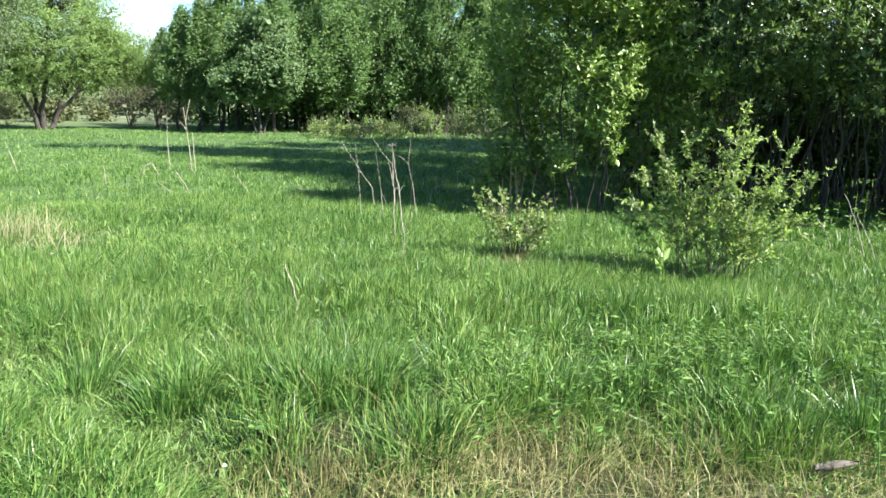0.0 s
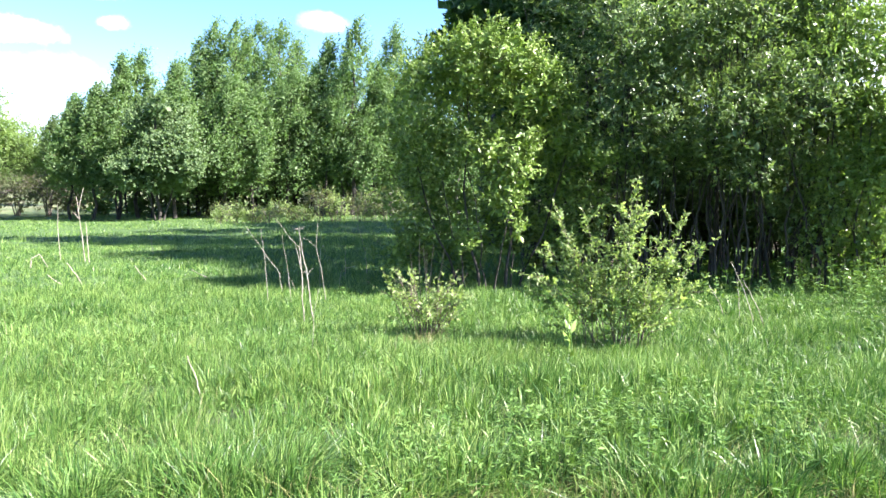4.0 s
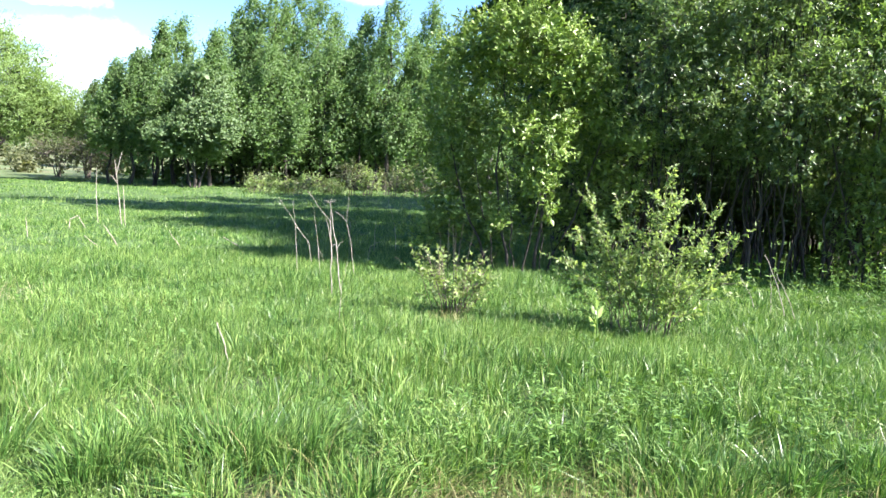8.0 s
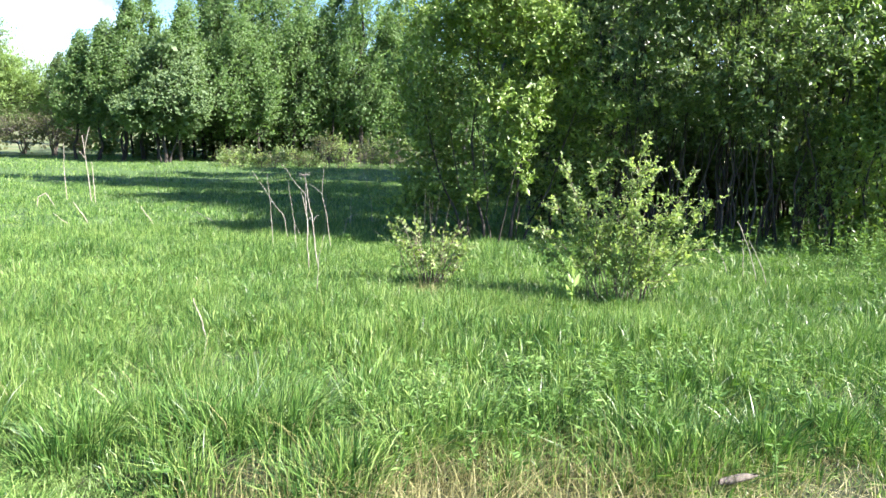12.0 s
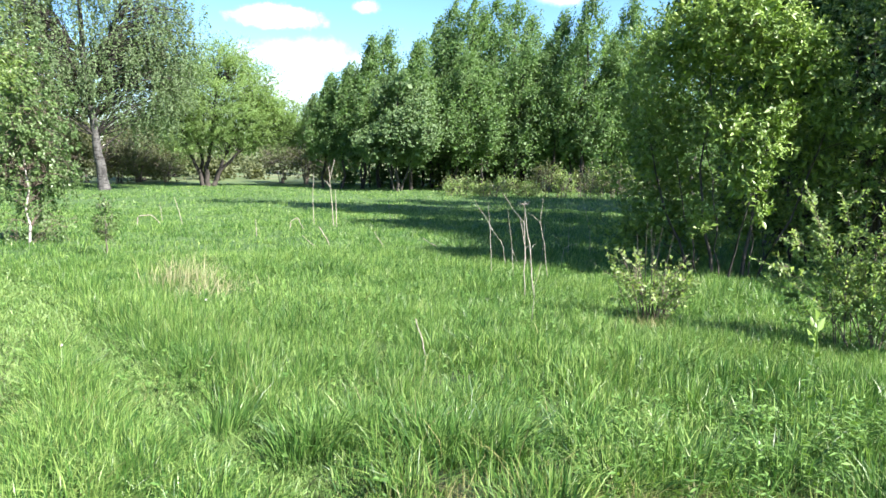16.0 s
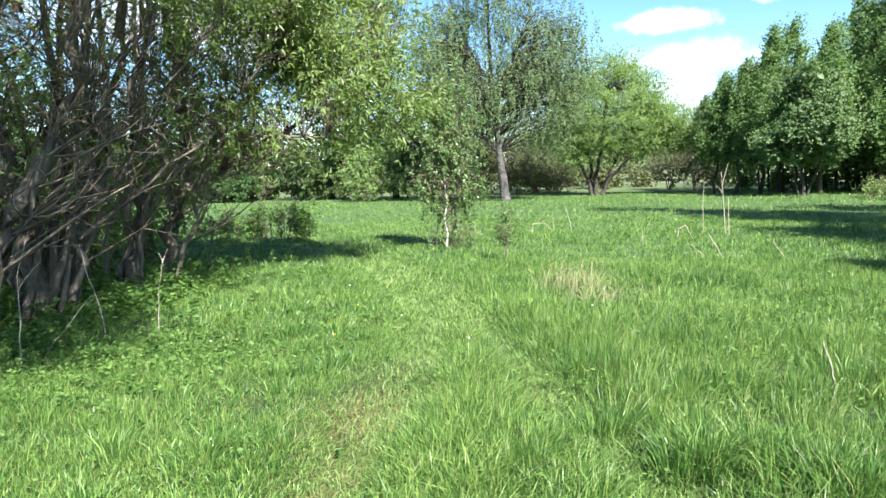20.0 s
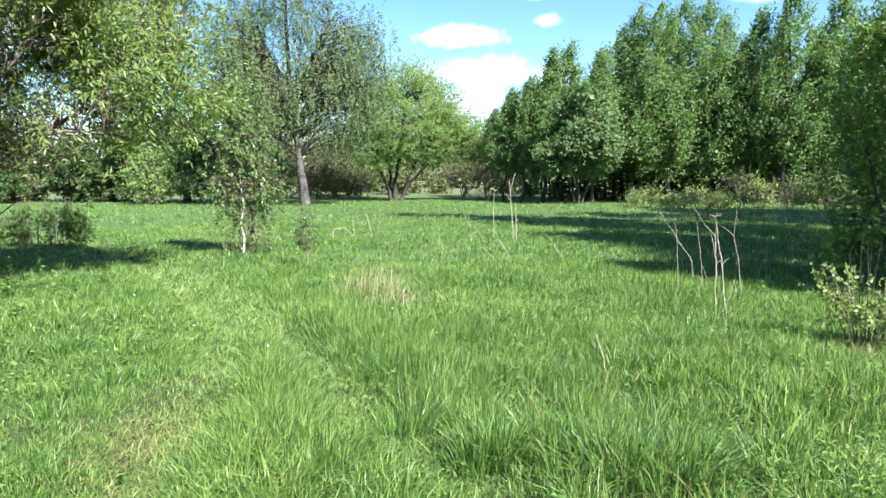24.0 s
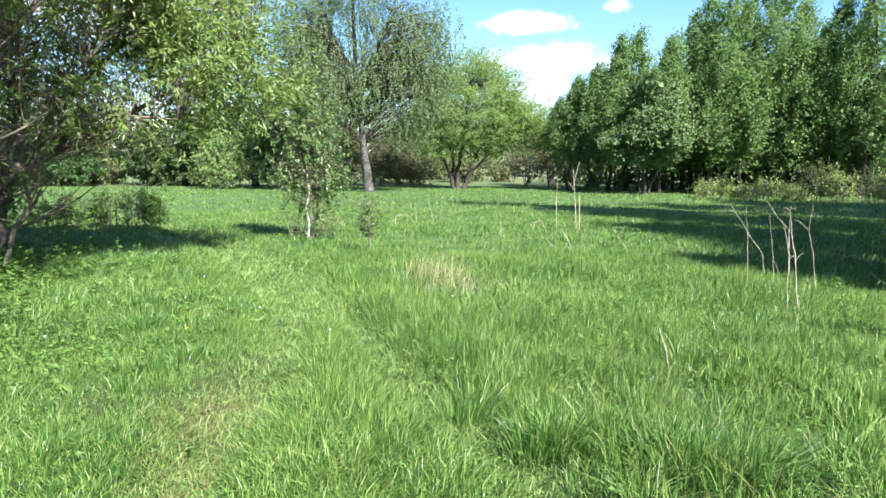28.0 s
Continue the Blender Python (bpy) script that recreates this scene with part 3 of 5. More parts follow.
# ---------------------------------------------------------------- poplars at the meadow's end
def poplar(yaw, r, h, w, seed, mat=M_POPLAR, label="tall narrow poplar with dense green leaves at the meadow's edge", low=2.0, wind=0.7, plumes=72, n=17, name="poplar_tree"):
    """Upswept plumes of leaves round one stem, longest low down, that close to a pointed top; the wind bows the tips."""
    rng = np.random.RandomState(seed)
    tx, ty = wind * rng.uniform(0.5, 1.2), rng.normal() * 0.15
    lean = lambda z: tx * (z / h) ** 2.2
    stems = [([(0, 0, 0), (lean(h * 0.4), ty * 0.2, h * 0.4), (lean(h * 0.75), ty * 0.6, h * 0.75), (lean(h * 0.95), ty, h * 0.95)], 0.011 * h, 0.02)]
    billows = []
    for k in range(plumes):
        u = (k + rng.rand()) / plumes
        z = low + (h * 0.93 - low) * u
        reach = 1.12 * w * min(1.0, 0.7 + 1.6 * u) * (1 - u) ** 0.62
        a = 2.4 * k + rng.normal() * 0.5
        d = reach * rng.uniform(0.55, 1.12)
        rad = (0.17 + 0.12 * w * (1 - u)) * rng.uniform(0.7, 1.3)
        billows.append(((math.cos(a) * d + lean(z), math.sin(a) * d, z), (rad, rad, rad * rng.uniform(2.2, 3.6)), int(n * (0.55 + 0.9 * rad / (0.24 + 0.16 * w)))))
    for k in range(int(h * 0.8)):            # the inside of the crown, along the stem
        z = low + 0.5 + (h * 0.8 - low) * (k + 0.5) / (h * 0.8)
        billows.append(((lean(z), 0, z), (w * 0.5 * (1 - z / h) + 0.2, w * 0.5 * (1 - z / h) + 0.2, 0.8), n))
    billows.append(((lean(h * 0.96), ty, h * 0.95), (0.16, 0.16, 0.5), n))
    return spray_tree(name, sight(yaw, r), label, "tree", stems, billows, (0.72, 11), (0.125, 0.085), M_BARKDARK, mat, seed, group="poplars at the meadow's edge",
                      up=1.5, wind=0.5, fill=1.1, fill_leaf=1.7, limb=0.01)


# heading and height of each top, and the crown's half width
POPLARS = [(0.9, 49, 7.3, 1.1), (-0.5, 48, 8.0, 1.2), (-2.2, 48, 9.8, 1.3), (-3.6, 49, 10.4, 1.5), (-6.2, 46, 9.4, 1.5), (-7.9, 50, 11.6, 2.1), (-9.2, 50, 13.0, 2.3), (-10.7, 49, 12.9, 2.4),
           (-12.3, 50, 13.3, 2.4), (-13.9, 49, 12.9, 2.3), (-15.3, 51, 12.2, 1.6), (-17.5, 47, 11.5, 1.5), (-19.8, 46, 12.5, 1.7), (-21.4, 50, 10.6, 1.5), (-23.0, 47, 12.4, 1.6), (-25.6, 47, 11.6, 1.7),
           (-28.6, 47, 12.0, 1.8), (-10.0, 46, 8.6, 1.7), (-14.6, 46.5, 9.0, 1.7), (-18.6, 51, 10.5, 1.8), (-5.2, 52, 8.6, 1.8), (-12.0, 46, 7.6, 1.6), (-16.6, 50, 10.2, 1.5), (-21.6, 46, 8.6, 1.6), (-24.4, 50, 10.4, 1.7), (-8.6, 52, 11.4, 1.9), (-11.5, 53, 12.6, 2.0)]
for i, (yaw, r, h, w) in enumerate(POPLARS):
    poplar(yaw + 0.4, r, h + 0.2, w * (1.42 if yaw < -7 else 1.12), 100 + i)
# the rounded tree in front of them
tree_billows = billow(29, [((0.1, 0, 5.2), (2.0, 2.0, 2.0), 1), ((-0.4, 0, 3.0), (2.5, 2.2, 1.6), 1), ((0.9, 0, 3.0), (2.3, 2.0, 1.6), 0.8)], 15, 0.4)
spray_tree("round_tree", sight(-4.7, 43.5), "rounded grey-green broadleaf tree standing before the poplars", "tree",
           [([(0, 0, 0), (0.1, 0, 2.5), (0, 0, 6.2)], 0.1, 0.03), ([(0.2, 0, 0), (0.9, 0.2, 2.2), (1.6, 0, 4.6)], 0.06, 0.02), ([(-0.2, 0, 0), (-0.8, 0.2, 2.2), (-1.4, 0, 4.0)], 0.055, 0.02)],
           [(c, r, 60) for c, r, _ in tree_billows], (0.5, 9), (0.16, 0.12), M_BARKDARK, M_POPLAR2, 8, up=0.5, wind=0.2, fill=1.0, limb=0.012)

# understorey trunks inside the wood, and the dark interior behind them
def bare_trunk(yaw, r, h, rad, seed):
    rng = np.random.RandomState(seed)
    ob = thing("young_tree", sight(yaw, r), "slim dark young tree inside the poplar belt", "tree", "slim trees in the poplar belt")
    q = np.array([(0, 0, -0.1), (rng.normal() * 0.1, 0, h * 0.35), (rng.normal() * 0.25, 0, h * 0.7), (rng.normal() * 0.3, 0, h)])
    part("trunk", [tube(q, np.linspace(rad, rad * 0.4, 4), 6)], M_BARKDARK, ob, smooth=True)
    n = 520
    P = q[-1] + rng.normal(size=(n, 3)) * [0.9, 0.9, 0.8] - [0, 0, 0.2]
    part("crown", [leaves(rng, P, rng.normal(size=(n, 3)), 0.22, 0.16)], M_DARK, ob)


for i in range(34):
    _r = np.random.RandomState(300 + i)
    bare_trunk(-1.5 - 24.5 * (i + _r.rand()) / 34, _r.uniform(45, 58), _r.uniform(3.0, 5.0), _r.uniform(0.06, 0.13), 400 + i)
far_wood("wood_interior", -32, 0, 54, 68, 6.5, 9.5, 22000, 0.45, M_POPLAR, 16, "dark shaded interior of the poplar wood")

far_wood("undergrowth", -31, 1, 49, 60, 0.9, 2.4, 9000, 0.26, M_FAR, 17, "dark bushy undergrowth inside the poplar wood")

# the pale far tree and grey scrub in the gap beside the wood
poplar(2.6, 78, 8.6, 1.7, 141, M_FAR, "distant pale green tree in the gap beside the wood")
for i, (yaw, r, h, w) in enumerate([(2.7, 56, 4.6, 1.9), (1.0, 60, 4.0, 1.8), (4.6, 60, 3.6, 2.0), (16.5, 58, 3.0, 1.6), (13.2, 60, 2.6, 1.6), (20.5, 56, 3.4, 1.8), (17.6, 57, 5.6, 2.2), (15.2, 60, 5.0, 2.2), (18.9, 60, 5.2, 2.2)]):
    rng = np.random.RandomState(500 + i)
    tree("grey_shrub", sight(yaw, r), "half-leafed grey-brown shrub on the far slope", "shrub", stem_fan(rng, 5, 0.2, w * 0.6, h * 0.8, 0.05, 0.015),
         [((0, 0, h * 0.55), (w, w, h * 0.42), 1)], 120, 26, (0.16, 0.1), M_BARK, M_SCRUB, 510 + i, group="grey shrubs", spread=0.3, limb=0.02, twigs=3)

# yellow-green low shrubs along the wood's foot
for i in range(22):
    rng = np.random.RandomState(540 + i)
    yaw = -8.5 - 18.0 * (i + rng.rand() * 0.8) / 22
    h = rng.uniform(0.5, 0.95) + (0.85 if 10 <= i <= 18 else 0)
    tree("low_shrub", sight(yaw, rng.uniform(37, 41)), "low yellow-green shrub at the foot of the wood", "shrub", stem_fan(rng, 5, 0.15, 0.5, h * 0.9, 0.02, 0.006),
         [((rng.uniform(-0.6, 0.6), 0, h * rng.uniform(0.45, 0.8)), (0.22, 0.25, h * 0.42), 1) for _ in range(7)], 44, 13, (0.12, 0.06), M_BARK, (M_BUSH, M_SCRUB, M_THICKET)[i % 3], 560 + i, group="low shrubs", spread=0.2, limb=0.015, twigs=1)

# ---------------------------------------------------------------- the round willow and the tall birch
tree("willow_tree", sight(10.2, 50.6), "round yellow-green willow with several dark forking trunks", "tree",
     [([(-0.3, 0, 0), (-0.7, 0.2, 1.3), (-1.6, 0.3, 3.0), (-2.4, 0, 4.8)], 0.15, 0.05), ([(0, 0, 0), (0.0, 0.2, 1.6), (0.5, 0.4, 4.2), (0.6, 0, 6.6)], 0.17, 0.05),
      ([(0.35, 0, 0), (0.9, 0, 1.6), (1.8, 0.2, 3.4), (3.0, 0, 5.2)], 0.15, 0.05), ([(0.4, 0, 0.2), (0.9, -0.3, 1.2), (2.2, -0.3, 2.5), (3.8, 0, 3.6)], 0.15, 0.04),
      ([(-0.1, 0.2, 0), (-0.5, 0.9, 2.2), (-0.9, 1.4, 5.2)], 0.14, 0.05)],
     [((0.6, 0, 6.2), (3.6, 3.2, 3.2), 1.6), ((0.8, 0, 4.6), (4.2, 3.0, 2.1), 0.8)] + billow(28, [((0.6, 0, 6.0), (4.1, 3.6, 3.7), 1.8), ((-1.6, 0, 4.1), (2.4, 2.2, 2.1), 0.5), ((3.9, 0, 5.0), (2.2, 2.2, 2.0), 0.7), ((5.4, 0, 4.4), (1.7, 1.7, 1.7), 0.5)], 24, 0.27),
     900, 100, (0.17, 0.05), M_BARKDARK, M_WILLOW, 21, spread=0.4, limb=0.026, twigs=1, lean_leaf=(0.2, 0, 0.2), coh=0.6, shell=0.6, grow=(0.25, 0, 0.6), run=0.9, on=16, wind=0.3)
tree("birch_tree", sight(17.5, 42.9), "tall silver birch with hanging twigs and dark-patched white trunk", "tree",
     [([(0, 0, 0), (-0.3, 0, 2.4), (-0.65, 0, 6.0), (-0.95, 0, 10.5), (-1.1, 0, 15.0)], 0.27, 0.04), ([(-0.7, 0, 6.4), (0.6, 0.2, 8.6), (1.6, 0.2, 11.5)], 0.08, 0.02),
      ([(-0.75, 0, 7.0), (-2.0, 0.2, 9.2), (-3.0, 0.2, 11.6)], 0.08, 0.02)],
     [((-0.9, 0, 13.0), (2.8, 2.6, 3.2), 0.9), ((2.2, 0, 9.6), (2.8, 2.6, 3.2), 1), ((-3.4, 0, 9.8), (2.4, 2.5, 3.2), 1), ((-0.6, 0, 7.4), (3.4, 2.8, 2.2), 0.7), ((-4.6, 0, 8.4), (1.3, 1.8, 2.4), 0.4),
      ((3.1, 0, 6.6), (2.0, 2.0, 2.2), 0.6), ((-3.2, 0.3, 6.2), (2.2, 2.0, 1.9), 0.5), ((3.9, 0, 8.6), (1.9, 2.0, 2.8), 0.5), ((2.6, 0, 4.9), (1.7, 1.6, 1.4), 0.24), ((-2.4, 0, 4.8), (2.0, 1.8, 1.5), 0.24), ((-0.6, 0.2, 5.7), (1.8, 1.4, 1.1), 0.34)],
     900, 110, (0.115, 0.075), M_OLDBIRCH, M_BIRCH, 22, spread=0.65, droop=1.2, limb=0.024, twigs=1, shell=0.3, twig_bark=M_BARKDARK, coh=0.4, wobble=0.003, split_limbs=True)

# dark bird-cherry scrub behind the sapling, pale shrub and dead stems before it
for i, (yaw, r, h, w, mat) in enumerate([(23.6, 52, 8.6, 2.5, M_SCRUB), (26.6, 53, 6.8, 2.4, M_DARK), (20.8, 53, 7.0, 2.2, M_SCRUB), (29.2, 54, 6.6, 2.6, M_FAR), (31.8, 56, 5.6, 2.6, M_FAR),
                                          (34.2, 60, 4.4, 2.5, M_DARK), (15.0, 64, 5.2, 2.6, M_FAR), (12.6, 72, 5.6, 2.6, M_FAR), (42, 70, 4.0, 3, M_SCRUB), (46, 66, 5.0, 3, M_DARK), (50, 62, 6, 3, M_DARK), (38.2, 62, 3.6, 2.6, M_SCRUB), (44, 60, 3.4, 2.6, M_SCRUB), (40.3, 58, 3.0, 2.4, M_DARK)]):
    rng = np.random.RandomState(600 + i)
    tree("scrub_tree", sight(yaw, r), "dense dull green scrub tree at the meadow's far edge", "tree", stem_fan(rng, 4, 0.3, w * 0.6, h * 0.85, 0.09, 0.03),
         [((0, 0, h * 0.62), (w, w, h * 0.36), 1), ((0.3, 0, h * 0.3), (w * 1.05, w, h * 0.28), 0.7)], 150, 44, (0.24, 0.16), M_BARKDARK, mat, 620 + i, group="scrub trees",
         spread=0.36, limb=0.02, twigs=0, plain=True)
for i, (yaw, r, h) in enumerate([(28.8, 48, 3.6), (29.6, 48, 3.0), (27.3, 49, 3.2)]):
    rng = np.random.RandomState(640 + i)
    tree("pale_shrub", sight(yaw, r), "pale shrub with thin whitish bare stems", "shrub", stem_fan(rng, 4, 0.5, 1.4, h, 0.02, 0.008),
         [((0, 0, h * 0.6), (1.3, 1.2, h * 0.5), 1)], 90, 22, (0.16, 0.09), M_DRYTWIG, M_WILLOW, 650 + i, group="pale shrubs", spread=0.3, limb=0.02, twigs=3)

# ---------------------------------------------------------------- birch sapling and its neighbours
tree("birch_sapling", sight(22.5, 15.6), "young silver birch with slim white stem in the grass", "tree",
     [([(0, 0, 0), (0.02, 0, 1.3), (0.08, 0, 2.6), (0.0, 0, 3.8)], 0.023, 0.007)],
     [((0.05, 0.1, 2.4), (0.82, 0.7, 0.95), 1), ((0.0, 0, 3.4), (0.42, 0.4, 0.65), 0.5), ((0.55, 0.2, 1.5), (0.5, 0.6, 0.55), 0.34), ((-0.42, 0.2, 1.55), (0.45, 0.6, 0.55), 0.3), ((0.1, 0.5, 1.3), (0.8, 0.4, 0.5), 0.2), ((0.05, 0.3, 0.75), (0.75, 0.45, 0.35), 0.18), ((0.55, 0, 0.4), (0.5, 0.3, 0.25), 0.06), ((-0.35, 0, 0.35), (0.25, 0.3, 0.25), 0.05)],
     520, 28, (0.056, 0.043), M_BIRCHBARK, M_SAPLING, 23, coh=0.6, spread=0.13, droop=0.22, limb=0.008, twigs=1, stem_sides=8, shell=0.2, twig_bark=M_TWIG)
tree("small_sapling", sight(17.6, 13.2), "thin leafy sapling about knee to waist high", "shrub", [([(0, 0, 0), (0.03, 0, 0.5), (0.0, 0, 1.0)], 0.012, 0.004)],
     [((0, 0, 0.6), (0.17, 0.17, 0.45), 1)], 46, 12, (0.055, 0.035), M_BARK, M_THICKET, 24, spread=0.06, limb=0.008, twigs=1)
for i, (yaw, r, h) in enumerate([(39.6, 19.5, 0.95), (37.8, 20, 0.8), (37.0, 19.5, 1.1), (35.6, 19, 1.3), (34.9, 19.5, 1.15), (34.0, 19.5, 0.9), (41.0, 18.5, 0.8)]):
    rng = np.random.RandomState(660 + i)
    tree("small_shrub", sight(yaw, r), "small dark green shrub beside the track", "shrub", stem_fan(rng, 6, 0.15, 0.4, h, 0.012, 0.005),
         [((rng.uniform(-0.45, 0.45), rng.uniform(-0.2, 0.2), h * rng.uniform(0.35, 0.7)), (0.085, 0.09, h * rng.uniform(0.28, 0.42)), 1) for _ in range(7)], 52, 14, (0.085, 0.04), M_BARK, M_HERB, 670 + i, group="small shrubs by the track", spread=0.09, limb=0.01, twigs=1)

# ---------------------------------------------------------------- the sallow and the thicket
# the top hangs over a shaded hollow; a spray in front of it and one to the side catch the sun
SALLOW = [((-1.2, -0.1, 3.3), (0.5, 0.6, 0.42), 60), ((-0.75, -0.3, 3.6), (0.5, 0.6, 0.42), 70), ((-0.3, -0.4, 3.72), (0.5, 0.6, 0.4), 75), ((0.2, -0.4, 3.58), (0.5, 0.6, 0.42), 75), ((0.62, -0.3, 3.25), (0.48, 0.6, 0.42), 70),
          ((0.92, -0.2, 2.8), (0.4, 0.5, 0.4), 55), ((0.1, 0.3, 3.3), (0.9, 0.7, 0.4), 60), ((-0.6, 0.3, 3.2), (0.8, 0.7, 0.4), 60), ((-0.2, -0.6, 3.35), (0.7, 0.4, 0.3), 50), ((0.5, -0.55, 3.0), (0.5, 0.4, 0.3), 45),
          ((-1.5, 0.3, 2.6), (0.45, 0.6, 0.6), 50), ((-1.2, 0.5, 2.0), (0.6, 0.5, 0.7), 50), ((-1.55, 0.6, 1.5), (0.55, 0.5, 0.7), 46), ((-0.9, 0.7, 1.4), (0.6, 0.5, 0.7), 40), ((-1.3, 0.7, 0.75), (0.6, 0.5, 0.5), 34), ((-0.5, 0.8, 0.8), (0.7, 0.4, 0.6), 34),
          ((0.1, 0.5, 2.6), (1.0, 0.5, 0.5), 40), ((0.6, 0.5, 2.3), (0.7, 0.5, 0.5), 36), ((-0.5, 0.2, 2.35), (0.4, 0.4, 0.3), 18), ((-0.15, -0.75, 2.15), (0.3, 0.3, 0.28), 34), ((0.2, -0.8, 1.85), (0.34, 0.3, 0.4), 46), ((0.35, -0.7, 2.25), (0.2, 0.25, 0.35), 24), ((0.05, -0.85, 1.45), (0.26, 0.25, 0.25), 26),
          ((1.15, -0.1, 2.3), (0.4, 0.35, 0.18), 28), ((1.6, 0.0, 2.1), (0.4, 0.35, 0.2), 28), ((0.9, 0.4, 1.8), (0.5, 0.5, 0.4), 30), ((1.4, 0.6, 1.5), (0.6, 0.5, 0.5), 36), ((0.4, 0.9, 1.5), (0.9, 0.5, 0.9), 46), ((0.4, 1.0, 0.7), (0.9, 0.4, 0.5), 34),
          ((-0.5, -0.5, 0.85), (0.2, 0.2, 0.2), 12), ((0.3, -0.5, 1.0), (0.15, 0.2, 0.2), 8), ((1.2, 0.7, 0.8), (0.7, 0.4, 0.6), 40),
          ((-1.2, 1.0, 1.0), (0.7, 0.4, 0.8), 60), ((-0.3, 1.1, 1.2), (0.8, 0.4, 0.9), 60), ((-1.3, 0.9, 2.3), (0.6, 0.4, 0.8), 60), ((-0.4, 1.0, 2.5), (0.8, 0.4, 0.8), 60), ((0.5, 1.0, 2.3), (0.8, 0.4, 0.8), 50), ((-1.7, 0.7, 0.5), (0.5, 0.4, 0.4), 40), ((-0.8, 0.9, 0.4), (0.7, 0.4, 0.35), 40)]
spray_tree("sallow_tree", sight(-31.5, 11.2), "bushy goat willow with bright yellow-green upper leaves", "tree",
           [([(-0.3, 0, 0), (-0.5, 0.2, 1.2), (-0.5, 0.2, 2.9)], 0.026, 0.01), ([(0.1, 0.1, 0), (0.2, 0.3, 1.5), (0.3, 0.2, 3.3)], 0.028, 0.01),
            ([(0.3, 0.1, 0), (0.8, 0.3, 1.2), (1.2, 0.2, 2.6)], 0.02, 0.009), ([(-0.1, -0.2, 0), (0.1, -0.6, 1.0), (0.2, -0.8, 2.0)], 0.014, 0.006), ([(0.2, -0.1, 0), (0.22, -0.3, 0.8), (0.15, -0.5, 1.7)], 0.012, 0.006),
            ([(-0.6, 0.2, 0), (-1.1, 0.4, 1.0), (-1.4, 0.4, 2.2)], 0.022, 0.009), ([(-0.5, -0.1, 0), (-0.7, -0.1, 0.9), (-0.9, 0, 1.8)], 0.012, 0.006), ([(-0.2, -0.2, 0), (-0.3, -0.3, 0.9), (-0.5, -0.3, 2.1)], 0.013, 0.006)],
           SALLOW, (0.24, 17), (0.07, 0.027), M_BARKDARK, M_SALLOW, 25, up=0.6, fill=5.0, fill_leaf=1.7, limb=0.008)


def thicket_tree(yaw, r, h, w, seed, stems, mat=M_THICKET, low=1.5, rows=6, n=40, spread=1.0, leaf=(0.075, 0.031), hang=0.0):
    """Crowded thin stems under a dense wall of leaves; low: where the leaves begin; hang: how far the middle ones reach out."""
    rng = np.random.RandomState(seed)
    fan = []
    for k in range(stems):
        x, y, h2 = rng.uniform(-w, w), rng.uniform(-0.5, 0.5), h * rng.uniform(0.5, 0.92)
        x2 = x * 1.15 + rng.normal() * 0.3
        fan.append(([(x * 0.75, y, 0), (x * 0.85 + (x2 - x) * 0.3, y, h2 * 0.35), (x2, y + rng.normal() * 0.2, h2)], rng.uniform(0.011, 0.024), 0.005))
    bl = []
    for i in range(rows):
        z = low + (h - low) * (i + 0.4) / rows
        for k in range(5):
            x = w * spread * (-0.9 + 1.8 * (k + rng.rand()) / 5) * (1.0 if i < rows - 1 else 0.7)
            rad = rng.uniform(0.28, 0.55)
            bl.append(((x, rng.uniform(-0.55, 0.1) - hang * sstep(1.6, 2.6, z) * sstep(5.0, 4.2, z), z + rng.normal() * 0.3), (rad, rad * 0.9, rad * rng.uniform(0.7, 1.1)), int(n * rad / 0.48)))
        bl.append(((0, 0.7, z), (w, 0.5, (h - low) / rows * 0.6), n))
    return spray_tree("thicket_willow", sight(yaw, r), "many-stemmed dark green willow with thin crowded stems", "tree", fan, bl, (0.26, 13), leaf, M_BARKDARK, mat, seed + 1,
                      group="willow thicket", up=0.4, fill=0.7, fill_leaf=1.6, limb=0.008, sides=5)


thicket_tree(-38.8, 13.2, 7.0, 1.1, 700, 9, low=0.9, hang=0.6)
thicket_tree(-43.6, 12.3, 6.2, 1.05, 710, 14, hang=1.0)
thicket_tree(-47.6, 12.6, 7.4, 1.1, 720, 18, low=1.7, hang=1.2)
thicket_tree(-51.4, 12.8, 6.8, 0.95, 730, 16, low=1.5, hang=0.9)
thicket_tree(-54.6, 12.9, 6.4, 0.8, 740, 14, low=0.9, n=44)
# the right end takes the leaf colour lightened for sunlight
thicket_tree(-57.2, 12.7, 5.6, 0.62, 745, 9, M_THICKET_SUNLIT, low=0.45, n=48)
thicket_tree(-59.3, 12.6, 4.0, 0.48, 747, 6, M_THICKET_SUNLIT, low=0.35, rows=4, n=46)
thicket_tree(-61.3, 12.6, 2.9, 0.3, 748, 4, M_THICKET_SUNLIT, low=1.5, rows=2, n=36)
thicket_tree(-47.5, 16.0, 8.4, 1.9, 750, 8, low=0.8, n=36, leaf=(0.12, 0.06))
thicket_tree(-40.5, 15.8, 8.4, 1.9, 760, 8, low=0.8, n=36, leaf=(0.12, 0.06))
thicket_tree(-52.3, 15.6, 6.0, 1.4, 765, 8, low=0.8, n=36, leaf=(0.12, 0.06))


